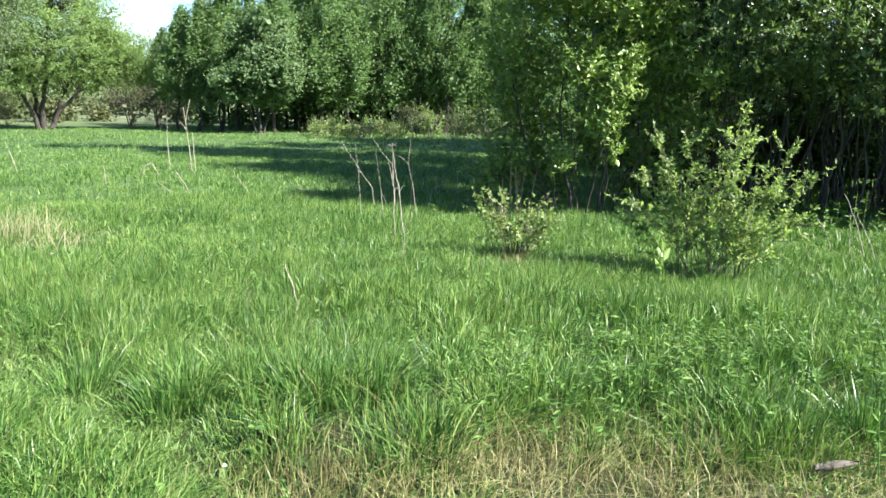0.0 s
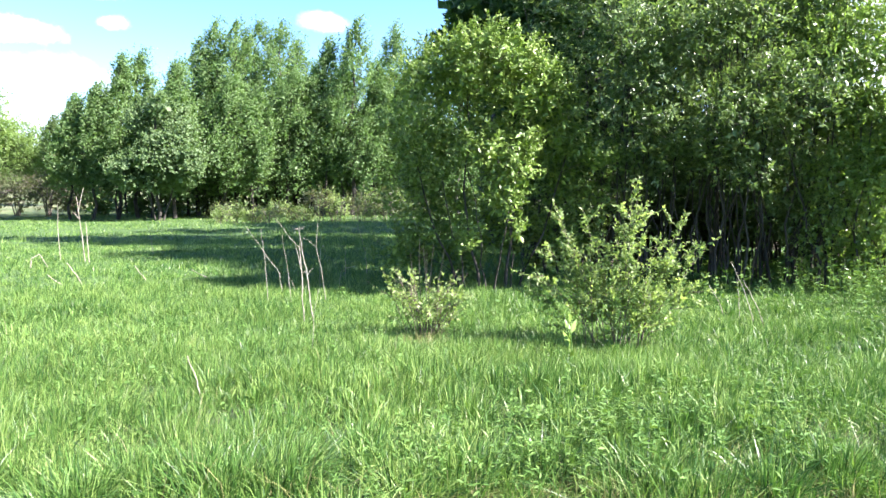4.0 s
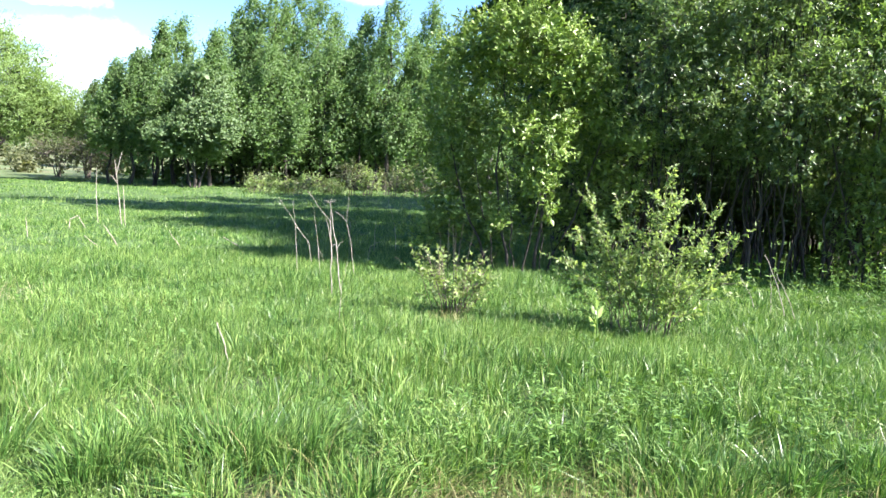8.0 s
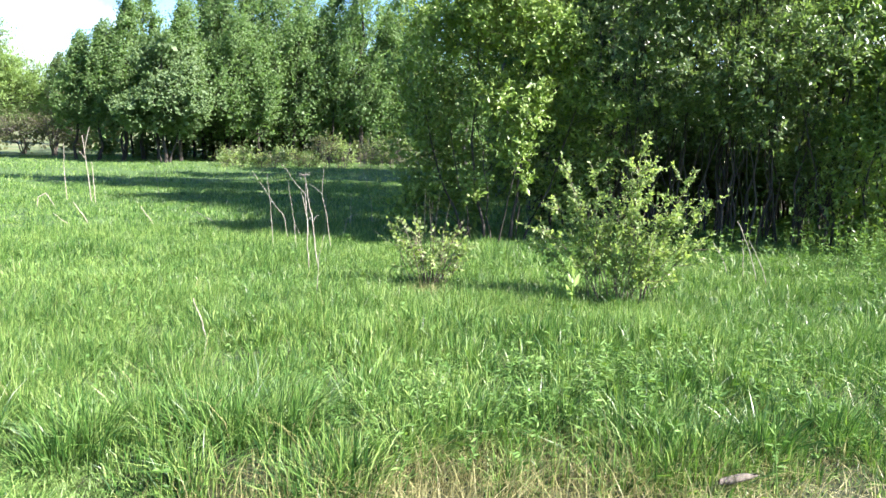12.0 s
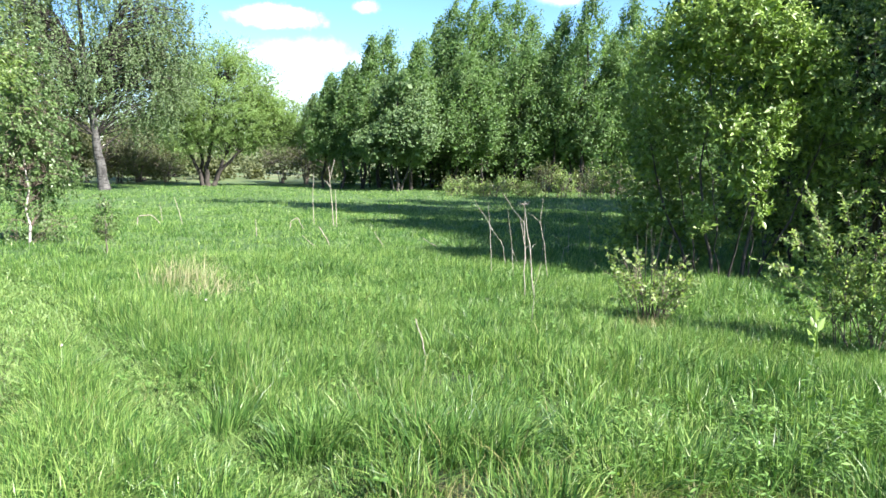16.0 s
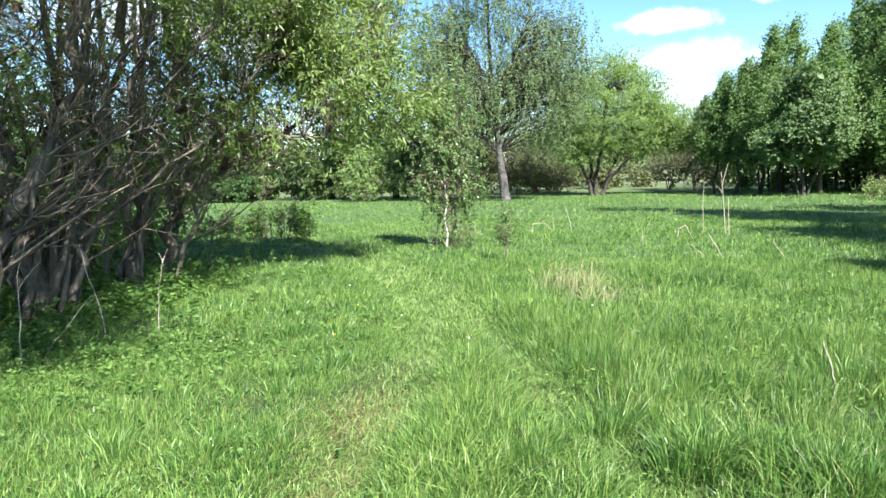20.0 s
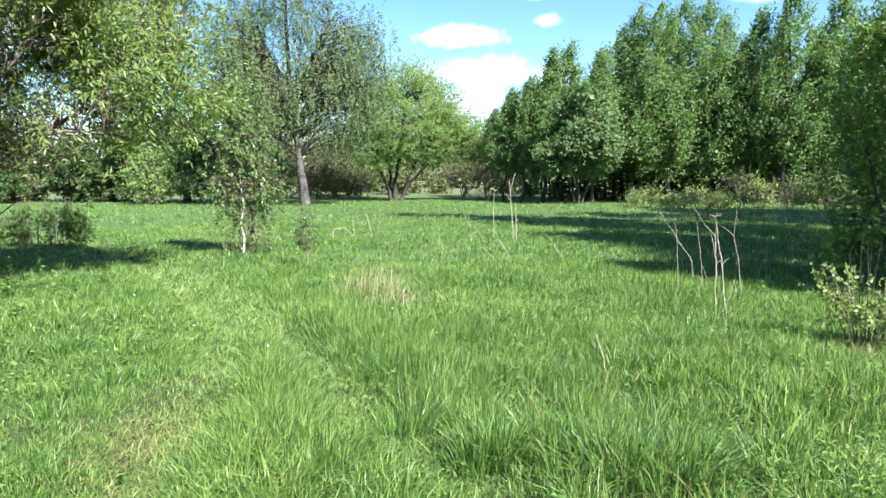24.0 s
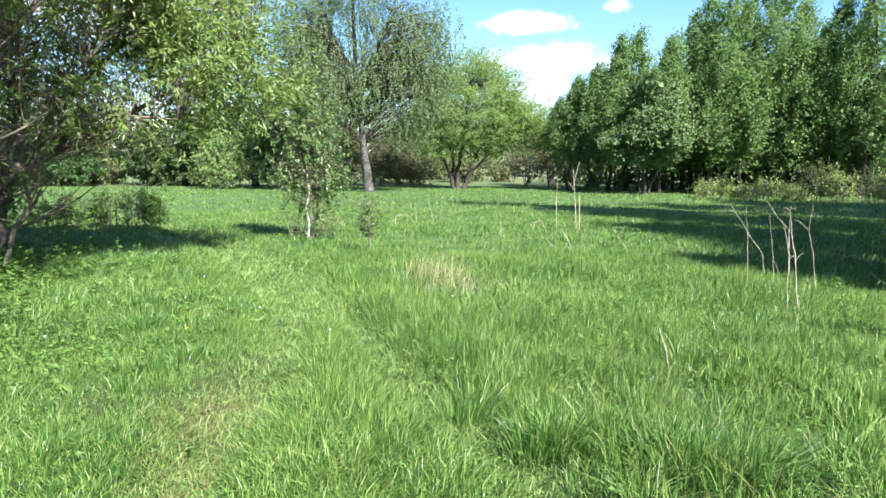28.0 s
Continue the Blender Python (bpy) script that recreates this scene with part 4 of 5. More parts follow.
for i, (yaw, r, h, w) in enumerate([(-39.5, 15.6, 2.6, 1.5), (-44.0, 16.2, 2.8, 1.6), (-48.5, 16.6, 2.6, 1.6), (-53.0, 17.0, 2.8, 1.6), (-56.0, 17.0, 2.4, 1.2), (-35.0, 14.6, 2.4, 1.2), (-58.6, 15.2, 3.0, 1.1), (-59.6, 17.6, 2.8, 1.4), (-56.5, 14.6, 2.6, 1.0)]):
    rng = np.random.RandomState(770 + i)
    tree("understorey_shrub", sight(yaw, r), "dense dark shrub in the shade behind the willow stems", "shrub", stem_fan(rng, 5, 0.2, w * 0.6, h * 0.8, 0.03, 0.01),
         [((0, 0, h * 0.5), (w, 0.8, h * 0.5), 1)], 130, 40, (0.12, 0.08), M_BARKDARK, M_FAR, 780 + i, group="shrubs behind the thicket", spread=0.2, limb=0.014, twigs=0, plain=True)


def tall_tree(yaw, r, h, w, seed, low=0.4):
    rng = np.random.RandomState(seed)
    return tree("alder_tree", sight(yaw, r), "tall dark-leaved tree rising behind the thicket", "tree",
                [([(0, 0, 0), (0.1, 0, h * 0.3), (rng.normal() * 0.3, 0, h * 0.65), (rng.normal() * 0.3, 0, h * 0.96)], 0.16, 0.03)],
                billow(seed + 2, [((0, 0, h * 0.8), (w * 0.9, w * 1.0, h * 0.2), 0.9), ((-0.2, 0, h * 0.58), (w * 1.1, w * 1.25, h * 0.2), 1), ((0.1, 0, h * low), (w * 0.9, w * 1.1, h * 0.17), 0.7)], 10),
                270, 36, (0.19, 0.15), M_BARKDARK, M_DARK, seed + 1, coh=0.6, group="tall trees behind the thicket", spread=0.26, limb=0.02, twigs=0, plain=True)


# the three past 30 m stand hidden, added to cast shade on the meadow
for i, (yaw, r, h, w) in enumerate([(-31.4, 20.0, 19.0, 2.6), (-35.0, 20.5, 16.5, 2.8), (-41.0, 20.0, 14.0, 2.6), (-48.0, 20.5, 13.0, 2.6), (-52.5, 19.0, 8.6, 1.7), (-33, 26, 14, 2.6), (-40, 27, 14, 2.8), (-31.5, 31, 12.5, 2.5), (-35.5, 32, 13, 3.0), (-39, 33, 13, 3.0), (-35.5, 15.6, 9.5, 1.9), (-34.0, 16.4, 9.0, 1.6), (-40.0, 15.2, 9.5, 1.9)]):
    tall_tree(yaw, r, h, w, 800 + 5 * i, 0.53 if i == 0 else 0.4)

# ---------------------------------------------------------------- the two bushes in the open grass
_rng = np.random.RandomState(31)
TIPS = [(-0.9, 0.1, 0.68), (-0.8, -0.1, 0.85), (-0.68, 0.1, 1.05), (-0.58, -0.15, 1.5), (-0.5, 0.2, 1.2), (-0.4, -0.1, 0.95), (-0.32, 0.15, 1.46), (-0.22, -0.2, 1.1), (-0.1, 0.1, 1.2),
        (0.02, 0, 1.35), (0.1, 0.15, 1.5), (0.18, -0.1, 1.7), (0.24, 0.1, 1.55), (0.3, -0.15, 1.2), (0.4, -0.1, 1.0), (0.46, 0.2, 1.15), (0.56, -0.15, 1.05), (0.64, 0, 1.22), (0.7, 0.1, 1.42), (0.78, -0.1, 1.12), (0.86, 0.1, 1.0), (0.84, 0, 0.7),
        (-0.5, 0.3, 0.7), (0.0, -0.3, 0.8), (0.35, -0.3, 0.75), (0.66, -0.25, 0.72), (-0.2, 0.2, 0.8)]
shoot_bush("willow_bush", sight(-40.7, 7.2), "loose willow bush of upright shoots with pale yellow-green leaf tips", TIPS, 0.2, (0.046, 0.02), 66, M_BUSH, 32, bare=0.34, sides=11, thick=0.006)
TIPS = [(_rng.uniform(-0.42, 0.44), _rng.uniform(-0.3, 0.3), _rng.uniform(0.45, 0.8)) for _ in range(20)] + [(-0.44, 0, 0.66), (0.48, 0, 0.7), (0.38, 0.05, 0.74)]
shoot_bush("small_bush", sight(-25.4, 7.7), "small sparse bush with pale leaves and dark dead twigs", TIPS, 0.12, (0.052, 0.03), 14, M_BUSH, 34,
           dead=[(-0.06, 0, 1.08), (0.02, 0, 0.95), (0.1, 0.05, 1.02), (-0.16, 0, 0.92), (0.22, 0, 0.96), (-0.02, 0, 1.0)], bare=0.3, sides=6, thick=0.006)

# ---------------------------------------------------------------- the old crack willows by the track
def crack_willow(yaw, r, label, stems, lobes, clumps, per, seed, dead=80, spread=0.33, low=2.1, slant=0, hanging=()):
    rng = np.random.RandomState(seed + 7)
    for _ in range(slant):                   # slim stems that lean out over the grass and cross the upright ones
        x, y, k, h = rng.uniform(-0.6, 0.6), rng.uniform(-0.25, 0.3), rng.uniform(0.5, 1.9), rng.uniform(2.6, 4.6)
        stems.append(([(x, y, 0), (x + k * 0.22, y, h * 0.3), (x + k * 0.62, y - 0.1, h * 0.68), (x + k * 1.15, y - 0.2, h)], rng.uniform(0.03, 0.06), 0.012))
    return tree("crack_willow", sight(yaw, r), label, "tree", stems, lobes, clumps, per, (0.115, 0.03), M_BARK, M_CRACK, seed, group="old willows by the track",
                spread=spread, limb=0.013, twigs=1, stem_sides=9, shell=0.35, bare=0.1, split_limbs=True,
                coh=0.7, run=0.5, on=14, grow=(0.1, 0, -0.1), dead=[((0.6, -0.1, low), (1.6, 1.0, 1.2), dead // 2), ((0.5, -0.2, 3.5), (2.0, 1.3, 1.3), dead)] + list(hanging))


# the lobes at y -4.2 and -6.5 are unseen, added to shade the feet
crack_willow(57.6, 8.8, "old leaning willow with several ridged grey-brown trunks",
             [([(0, 0, 0), (0.28, 0.1, 0.9), (0.9, 0.2, 1.9), (1.26, 0.2, 2.9), (1.4, 0.2, 4.2), (1.5, 0, 6.5)], 0.13, 0.05), ([(-0.1, 0.2, 0), (-0.15, 0.3, 1.5), (-0.3, 0.3, 3.2), (-0.2, 0.2, 6.5)], 0.12, 0.05),
              ([(-0.3, 0.1, 0), (-0.5, 0.2, 1.2), (-0.9, 0.4, 2.8), (-1.1, 0.5, 6.0)], 0.09, 0.03), ([(0.1, -0.1, 0), (0.35, 0, 1.3), (0.3, 0, 2.9), (0.5, 0, 6.0)], 0.05, 0.02),
              ([(0.5, 0.2, 3.6), (0.7, -1.3, 5.0), (0.2, -3.6, 5.5), (-0.9, -6.6, 5.3)], 0.05, 0.015), ([(-0.3, 0.3, 3.8), (-0.6, -1.3, 5.2), (-0.7, -3.4, 5.5)], 0.05, 0.015)],
             [((0, 0.3, 6.4), (2.3, 1.6, 1.3), 0.7), ((0.2, -3.0, 6.2), (2.4, 2.0, 1.0), 0.12), ((0.2, -1.4, 5.9), (2.2, 1.2, 0.7), 0.12), ((0.3, -3.3, 4.9), (2.4, 1.0, 0.4), 0.1), ((-1.3, -6.5, 5.3), (1.8, 1.3, 0.7), 0.8), ((-0.7, -4.2, 5.8), (2.0, 1.0, 0.6), 0.4), ((-0.6, 0.4, 3.6), (1.4, 0.8, 1.3), 0.15), ((-0.3, -0.2, 2.4), (1.0, 0.5, 0.5), 0.12)], 300, 80, 41, dead=110, slant=5)
# here too an added overhang, y -4.2 to -6.7 and out of view, shades trunks
crack_willow(53.2, 9.6, "old many-trunked willow with bare crossing lower branches",
             [([(0, 0, 0), (-0.15, 0.1, 1.0), (-0.23, 0.2, 2.1), (-0.47, 0.1, 3.9), (-0.6, 0, 6.5)], 0.14, 0.05), ([(0.1, 0, 0), (0.47, 0.1, 1.17), (0.94, 0.2, 2.1), (1.33, 0.2, 3.0), (1.5, 0.2, 3.9), (1.7, 0.1, 6.2)], 0.085, 0.035),
              ([(0.15, -0.1, 0), (0.4, -0.1, 0.95), (1.17, -0.1, 1.55), (2.1, -0.1, 2.25)], 0.045, 0.012), ([(0.2, 0.2, 0), (0.3, 0.3, 1.5), (0.35, 0.3, 3.0), (0.3, 0.3, 6.2)], 0.07, 0.03),
              ([(0.3, 0.5, 0), (0.65, 0.6, 1.3), (0.75, 0.7, 3.2), (1.0, 0.6, 6.0)], 0.065, 0.03), ([(0.0, -0.2, 0), (0.25, -0.2, 0.9), (0.75, -0.2, 2.0), (1.0, -0.3, 3.4)], 0.035, 0.012), ([(-0.2, 0.3, 0), (-0.45, 0.4, 1.6), (-0.35, 0.4, 3.6), (-0.6, 0.3, 6)], 0.06, 0.03),
              ([(1.1, 0.3, 3.6), (1.4, -1.3, 5.0), (0.8, -3.6, 5.5), (-0.4, -6.8, 5.3)], 0.05, 0.015), ([(0.0, 0.2, 3.8), (0.0, -1.3, 5.2), (-0.1, -3.6, 5.5)], 0.05, 0.015)],
             [((0.5, 0.5, 6.3), (2.2, 1.6, 1.2), 0.7), ((0.8, -3.2, 6.2), (2.2, 2.0, 1.0), 0.12), ((0.8, -1.5, 5.9), (2.1, 1.2, 0.7), 0.12), ((0.6, -3.5, 4.9), (2.2, 1.0, 0.4), 0.12), ((-0.6, -6.7, 5.3), (1.3, 1.2, 0.7), 0.6), ((-0.4, -4.2, 5.8), (1.8, 1.0, 0.6), 0.4), ((2.1, 0.2, 4.2), (0.9, 1.0, 0.7), 0.25), ((1.4, 0.5, 3.0), (1.2, 0.6, 0.9), 0.1), ((0, 0.9, 2.2), (1.4, 0.5, 1.0), 0.12)], 290, 80, 42, dead=150, slant=6)
# its lobe at y -5.6 is out of view, added to shade the grass
crack_willow(47.2, 11.4, "willow with two stout trunks forking above the grass",
             [([(0, 0, 0), (0.1, 0, 0.83), (0.23, 0.1, 1.67), (0.6, 0.1, 2.4), (0.88, 0.2, 3.3), (0.95, 0.2, 6.4)], 0.13, 0.05), ([(0.15, 0, 1.1), (0.9, 0, 1.95), (1.8, -0.1, 2.35), (3.0, -0.3, 2.3)], 0.05, 0.012),
              ([(0.2, 0.1, 1.5), (-0.1, 0, 2.4), (-0.3, 0.1, 6.4)], 0.06, 0.03), ([(-0.7, 0.3, 0), (-0.5, 0.3, 1.8), (0.1, 0.3, 3.6), (0.2, 0.3, 6.2)], 0.06, 0.03), ([(-0.5, -0.2, 0), (-0.1, -0.2, 1.3), (0.6, -0.2, 2.6), (1.3, -0.2, 3.6)], 0.04, 0.012),
              ([(0.8, 0.2, 3.6), (0.7, -1.3, 5.0), (0.5, -3.6, 5.5), (0.3, -5.6, 5.4)], 0.05, 0.015)],
             [((0.6, 0.2, 6.2), (1.9, 1.6, 1.2), 0.7), ((0.6, -2.8, 5.9), (2.0, 1.8, 1.1), 0.6), ((0.0, -3.6, 4.9), (1.8, 1.0, 0.5), 0.2), ((2.4, 0.1, 4.5), (1.2, 1.1, 0.9), 0.7), ((3.4, 0, 3.4), (0.8, 0.8, 0.8), 0.4), ((1.5, 0.7, 3.7), (1.9, 0.9, 1.4), 0.25), ((2.2, -0.2, 2.4), (1.2, 0.8, 0.5), 0.15), ((0.0, -5.6, 5.5), (1.6, 1.2, 0.7), 0.25)], 450, 84, 43, dead=120, slant=3)
crack_willow(44.7, 12.4, "leafy willow whose branches hang over the track",
             [([(0, 0, 0), (0.1, 0, 1.0), (0.3, 0.1, 1.7), (0.45, 0.2, 2.6), (0.5, 0.2, 5.6)], 0.12, 0.05), ([(0.1, 0, 1.0), (0.9, 0, 2.4), (2.2, 0.1, 3.8)], 0.07, 0.03),
              ([(0.1, 0, 1.3), (1.2, -0.2, 2.0), (2.6, -0.2, 2.8), (3.8, -0.2, 3.2)], 0.05, 0.02)],
             [((1.6, 0.2, 4.8), (1.7, 1.5, 1.3), 1), ((3.2, 0.1, 4.0), (1.3, 1.2, 1.1), 1.1), ((0.9, 0.5, 3.2), (1.3, 0.8, 0.9), 0.34), ((3.8, 0, 2.9), (0.9, 0.8, 0.6), 0.4), ((0.2, 0.2, 6.0), (1.8, 1.8, 1.0), 0.7), ((2.4, 0, 3.0), (1.2, 0.9, 0.5), 0.25), ((3.4, 0, 5.4), (1.2, 1.0, 0.8), 0.5)], 540, 76, 44, hanging=[((1.5, -0.3, 2.3), (0.9, 0.8, 0.7), 150), ((1.2, -0.2, 3.2), (0.9, 0.8, 0.6), 60)])
crack_willow(63.0, 9.8, "old willow with leaning grey trunks at the thicket's end",
             [([(-0.2, 0, 0), (-0.3, 0.1, 1.5), (-0.6, 0.2, 6.5)], 0.12, 0.05), ([(0.2, 0.2, 0), (0.5, 0.3, 1.5), (0.9, 0.3, 6)], 0.1, 0.04)],
             [((0, 0.3, 5.6), (2.3, 1.6, 1.4), 1), ((0.6, 0, 3.2), (1.4, 1.0, 1.2), 0.5)], 240, 66, 45)
for i, (yaw, r) in enumerate([(50.0, 13.6), (55.5, 12.8), (60.5, 12.4), (46.0, 16.0)]):
    crack_willow(yaw, r, "leafy dark willow at the back of the old thicket",
                 [([(0, 0, 0), (0.1, 0, 2.5), (0.2, 0, 7)], 0.1, 0.04), ([(0.5, 0, 0), (1.0, 0, 2.5), (1.2, 0, 6)], 0.08, 0.03), ([(-0.6, 0, 0), (-0.8, 0, 2.5), (-1.3, 0, 6)], 0.08, 0.03)],
                 [((0, 0, 6.3), (2.2, 1.6, 1.4), 0.6), ((0, 0.2, 4.6), (2.3, 1.2, 1.0), 0.06), ((0, 0.4, 2.6), (2.2, 1.2, 0.9), 0.4), ((0, 0.5, 1.2), (2.0, 1.0, 0.9), 0.6)], 240, 56, 460 + i, dead=20)

# ---------------------------------------------------------------- dead stalks
def stalk(name, at, pts, r0, label, category="dead stalk", group="dead stalks in the meadow", arms=(), head=False, seed=0):
    """A dry hollow stem with side branches; head: the spokes of an old umbel."""
    ob = thing(name, at, label, category, group)
    pts = np.asarray(pts, float)
    n = 3 * len(pts)
    t = np.linspace(0, len(pts) - 1, n)
    q = np.stack([np.interp(t, np.arange(len(pts)), pts[:, c]) for c in range(3)], -1)
    q[:, :2] += np.random.RandomState(seed).normal(size=(n, 2)) * 0.004
    q[0, 2] -= 0.05
    main = part("stem", [tube(q, np.linspace(r0 * 0.82, r0 * 0.42, n), 6)], M_DEADWOOD, ob, smooth=True)
    for a, b in arms:
        a, b = np.array(a, float), np.array(b, float)
        part("branch", [tube(curve(a, b, np.array([0, 0, 0.02]), 4), [r0 * 0.5, r0 * 0.45, r0 * 0.4, r0 * 0.25], 5)], M_DEADWOOD, main, smooth=True)
    if head:
        rng = np.random.RandomState(seed + 1)
        spokes = []
        for k in range(9):
            a = 2 * math.pi * k / 9
            tip = q[-1] + np.array([math.cos(a) * 0.07, math.sin(a) * 0.07, rng.uniform(0.0, 0.05)])
            spokes.append(tube(curve(q[-1], tip, np.array([0, 0, 0.01]), 3), [0.003, 0.0025, 0.002], 3))
        part("umbel", [merge(spokes)], M_DEADWOOD, main)
    return ob


A_LABEL = "tall bleached dead hogweed stalk standing in the grass"
stalk("dead_stalk", sight(0.7, 18.4), [(0.06, 0, 0), (0.0, 0, 0.8), (-0.06, 0, 1.55)], 0.017, A_LABEL, arms=[((-0.03, 0, 1.2), (0.1, 0, 1.75)), ((-0.02, 0, 1.0), (-0.16, 0, 1.2))], seed=1)
stalk("dead_stalk", sight(0.3, 18.2), [(0.02, 0, 0), (0.0, 0, 0.5), (-0.02, 0, 0.95)], 0.015, A_LABEL, seed=2)
stalk("dead_stalk", sight(2.1, 18.6), [(0, 0, 0), (-0.02, 0, 0.7), (0.0, 0, 1.35)], 0.012, A_LABEL, seed=3)
stalk("dead_stalk", sight(-4.0, 19), [(0.06, 0, 0), (0.0, 0, 0.5), (-0.08, 0, 1.0)], 0.007, A_LABEL, seed=4)
B_LABEL = "grey dry stalk with forked top in the near meadow"
stalk("dead_stalk", sight(-16.1, 8.4), [(0, 0, 0), (-0.03, 0, 0.36), (-0.05, 0, 0.62), (-0.1, 0, 0.88), (-0.14, 0, 1.16)], 0.01, B_LABEL, head=True, arms=[((-0.05, 0, 0.62), (-0.11, 0.02, 0.66)), ((-0.05, 0, 0.62), (0.02, 0, 0.7))], seed=5)
stalk("dead_stalk", sight(-15.4, 8.5), [(0, 0, 0), (-0.02, 0, 0.61), (-0.04, 0, 0.77), (-0.08, 0, 0.97)], 0.0075, B_LABEL, arms=[((-0.03, 0, 0.7), (-0.03, 0, 1.12)), ((-0.02, 0, 0.6), (0.05, 0, 0.66))], seed=6)
stalk("dead_stalk", sight(-17.2, 10.2), [(0, 0, 0), (-0.06, 0, 0.5), (-0.13, 0, 0.81), (-0.1, 0, 1.17)], 0.0065, B_LABEL, arms=[((-0.13, 0, 0.81), (-0.31, 0, 0.95))], seed=7)
stalk("dead_stalk", sight(-13.8, 11.4), [(0, 0, 0), (-0.07, 0, 0.36), (-0.25, 0, 0.61), (-0.37, 0, 0.81), (-0.55, 0, 1.08)], 0.0065, B_LABEL, seed=8)
stalk("dead_stalk", sight(-12.6, 10.3), [(0, 0, 0), (-0.03, 0, 0.62), (-0.06, 0, 0.83), (-0.08, 0, 1.08)], 0.0055, B_LABEL, arms=[((-0.05, 0, 0.7), (0.05, 0, 0.6))], seed=9)
stalk("dead_stalk", sight(-20.6, 12.8), [(0, 0, 0), (-0.02, 0, 0.4), (-0.09, 0, 0.74), (-0.17, 0, 0.99)], 0.006, B_LABEL, seed=10)
stalk("dead_stalk", sight(-14.4, 10.0), [(0, 0, 0), (-0.03, 0, 0.42), (-0.06, 0, 0.66), (-0.1, 0, 1.01)], 0.005, B_LABEL, arms=[((-0.03, 0, 0.42), (0.06, 0, 0.2))], seed=21)
stalk("dead_stalk", sight(-15.4, 11.0), [(0, 0, 0), (-0.04, 0, 0.75), (-0.2, 0, 0.93), (-0.39, 0, 1.21)], 0.0065, B_LABEL, seed=22)
stalk("dead_stalk", sight(-18.8, 12.5), [(0, 0, 0), (0.01, 0, 0.46), (0.02, 0, 0.65)], 0.005, "thin dry stem with a few withered leaves", seed=23)
stalk("dead_stalk", sight(-16.7, 11.8), [(0, 0, 0), (0.03, 0, 0.67), (0.08, 0, 0.72), (0.12, 0, 0.6)], 0.0045, "thin dry stem with a hooked tip", seed=24)
stalk("grass_stem", sight(-16.0, 6.9), [(0, 0, 0), (0.03, 0, 0.42), (0.07, 0, 0.65)], 0.0035, "pale upright grass stem beside the dead stalks", category="grass stem", seed=25)
stalk("broken_stem", sight(-18.5, 11.6), [(-0.06, 0, 0.0), (0.0, 0, 0.28), (0.09, 0, 0.34), (0.24, 0, 0.37)], 0.006, "pale broken stem lying over the grass", seed=26)
C_LABEL = "broken white stem bent over in the grass"
stalk("broken_stem", sight(14.7, 18.6), [(-0.22, 0, 0.02), (-0.2, 0, 0.26), (0.12, 0, 0.28), (0.32, 0, 0.04)], 0.019, C_LABEL, seed=11)
stalk("broken_stem", sight(3.6, 17.0), [(-0.12, 0, 0.0), (-0.1, 0, 0.22), (0.06, 0, 0.32), (0.2, 0, 0.02)], 0.018, C_LABEL, seed=12)
stalk("broken_stem", sight(1.2, 13.4), [(0.1, 0, 0), (0.0, 0, 0.2), (-0.12, 0, 0.4)], 0.015, C_LABEL, seed=13)
stalk("broken_stem", sight(2.4, 13.2), [(0.2, 0, 0.0), (0.0, 0, 0.12), (-0.15, 0, 0.26)], 0.01, C_LABEL, seed=14)
stalk("broken_stem", sight(6.6, 15.6), [(0, 0, 0), (-0.01, 0, 0.2), (-0.02, 0, 0.38)], 0.012, C_LABEL, seed=15)
stalk("broken_stem", sight(12.4, 19.0), [(0.08, 0, 0), (0, 0, 0.35), (-0.1, 0, 0.7)], 0.013, C_LABEL, seed=16)
stalk("broken_stem", sight(13.6, 20.0), [(0.0, 0, 0), (-0.03, 0, 0.3), (-0.05, 0, 0.55)], 0.01, C_LABEL, seed=17)
stalk("broken_stem", sight(-7.4, 13.0), [(0.16, 0, 0.06), (0, 0, 0.14), (-0.14, 0, 0.24)], 0.012, C_LABEL, seed=18)
stalk("broken_stem", sight(-3.2, 13.2), [(0.1, 0, 0.02), (0, 0, 0.16), (-0.1, 0, 0.32)], 0.011, "broken brownish stem in the grass", seed=19)
stalk("broken_stem", sight(-6.9, 5.7), [(0.03, 0, 0), (-0.01, 0, 0.18), (-0.06, 0, 0.34)], 0.008, "short dry tan stem among the grass", seed=20)
R_LABEL = "thin dry grey stem before the thicket"
for i, (yaw, r, tx, h) in enumerate([(-50.3, 9.4, -0.05, 0.5), (-51.3, 9.2, -0.28, 0.75), (-52.0, 9.0, -0.25, 0.55), (-49.2, 9.6, -0.2, 0.4), (-62.0, 8.3, -0.12, 0.55)]):
    stalk("dry_stem", sight(yaw, r), [(0, 0, 0), (tx * 0.4, 0, h * 0.5), (tx, 0, h)], 0.008, R_LABEL, seed=30 + i)
W_LABEL = "thin bleached dead sapling with forked top"
stalk("dead_sapling", sight(54.8, 7.3), [(0, 0, 0), (0.02, 0, 0.5), (0.03, 0, 0.85), (0.12, 0, 1.15)], 0.008, W_LABEL, arms=[((0.02, 0, 0.7), (0.22, 0, 0.95))], seed=40)
stalk("dead_sapling", sight(49.4, 8.2), [(0.03, 0, 0), (-0.02, 0, 0.4), (-0.12, 0, 0.75), (-0.16, 0, 1.05)], 0.007, W_LABEL, seed=41)
stalk("dead_sapling", sight(45.6, 7.8), [(0, 0, 0), (0.03, 0, 0.5), (0.1, 0, 0.85)], 0.0065, W_LABEL, arms=[((0.09, 0, 0.8), (0.15, 0, 0.95)), ((0.09, 0, 0.8), (0.05, 0, 0.92))], seed=42)
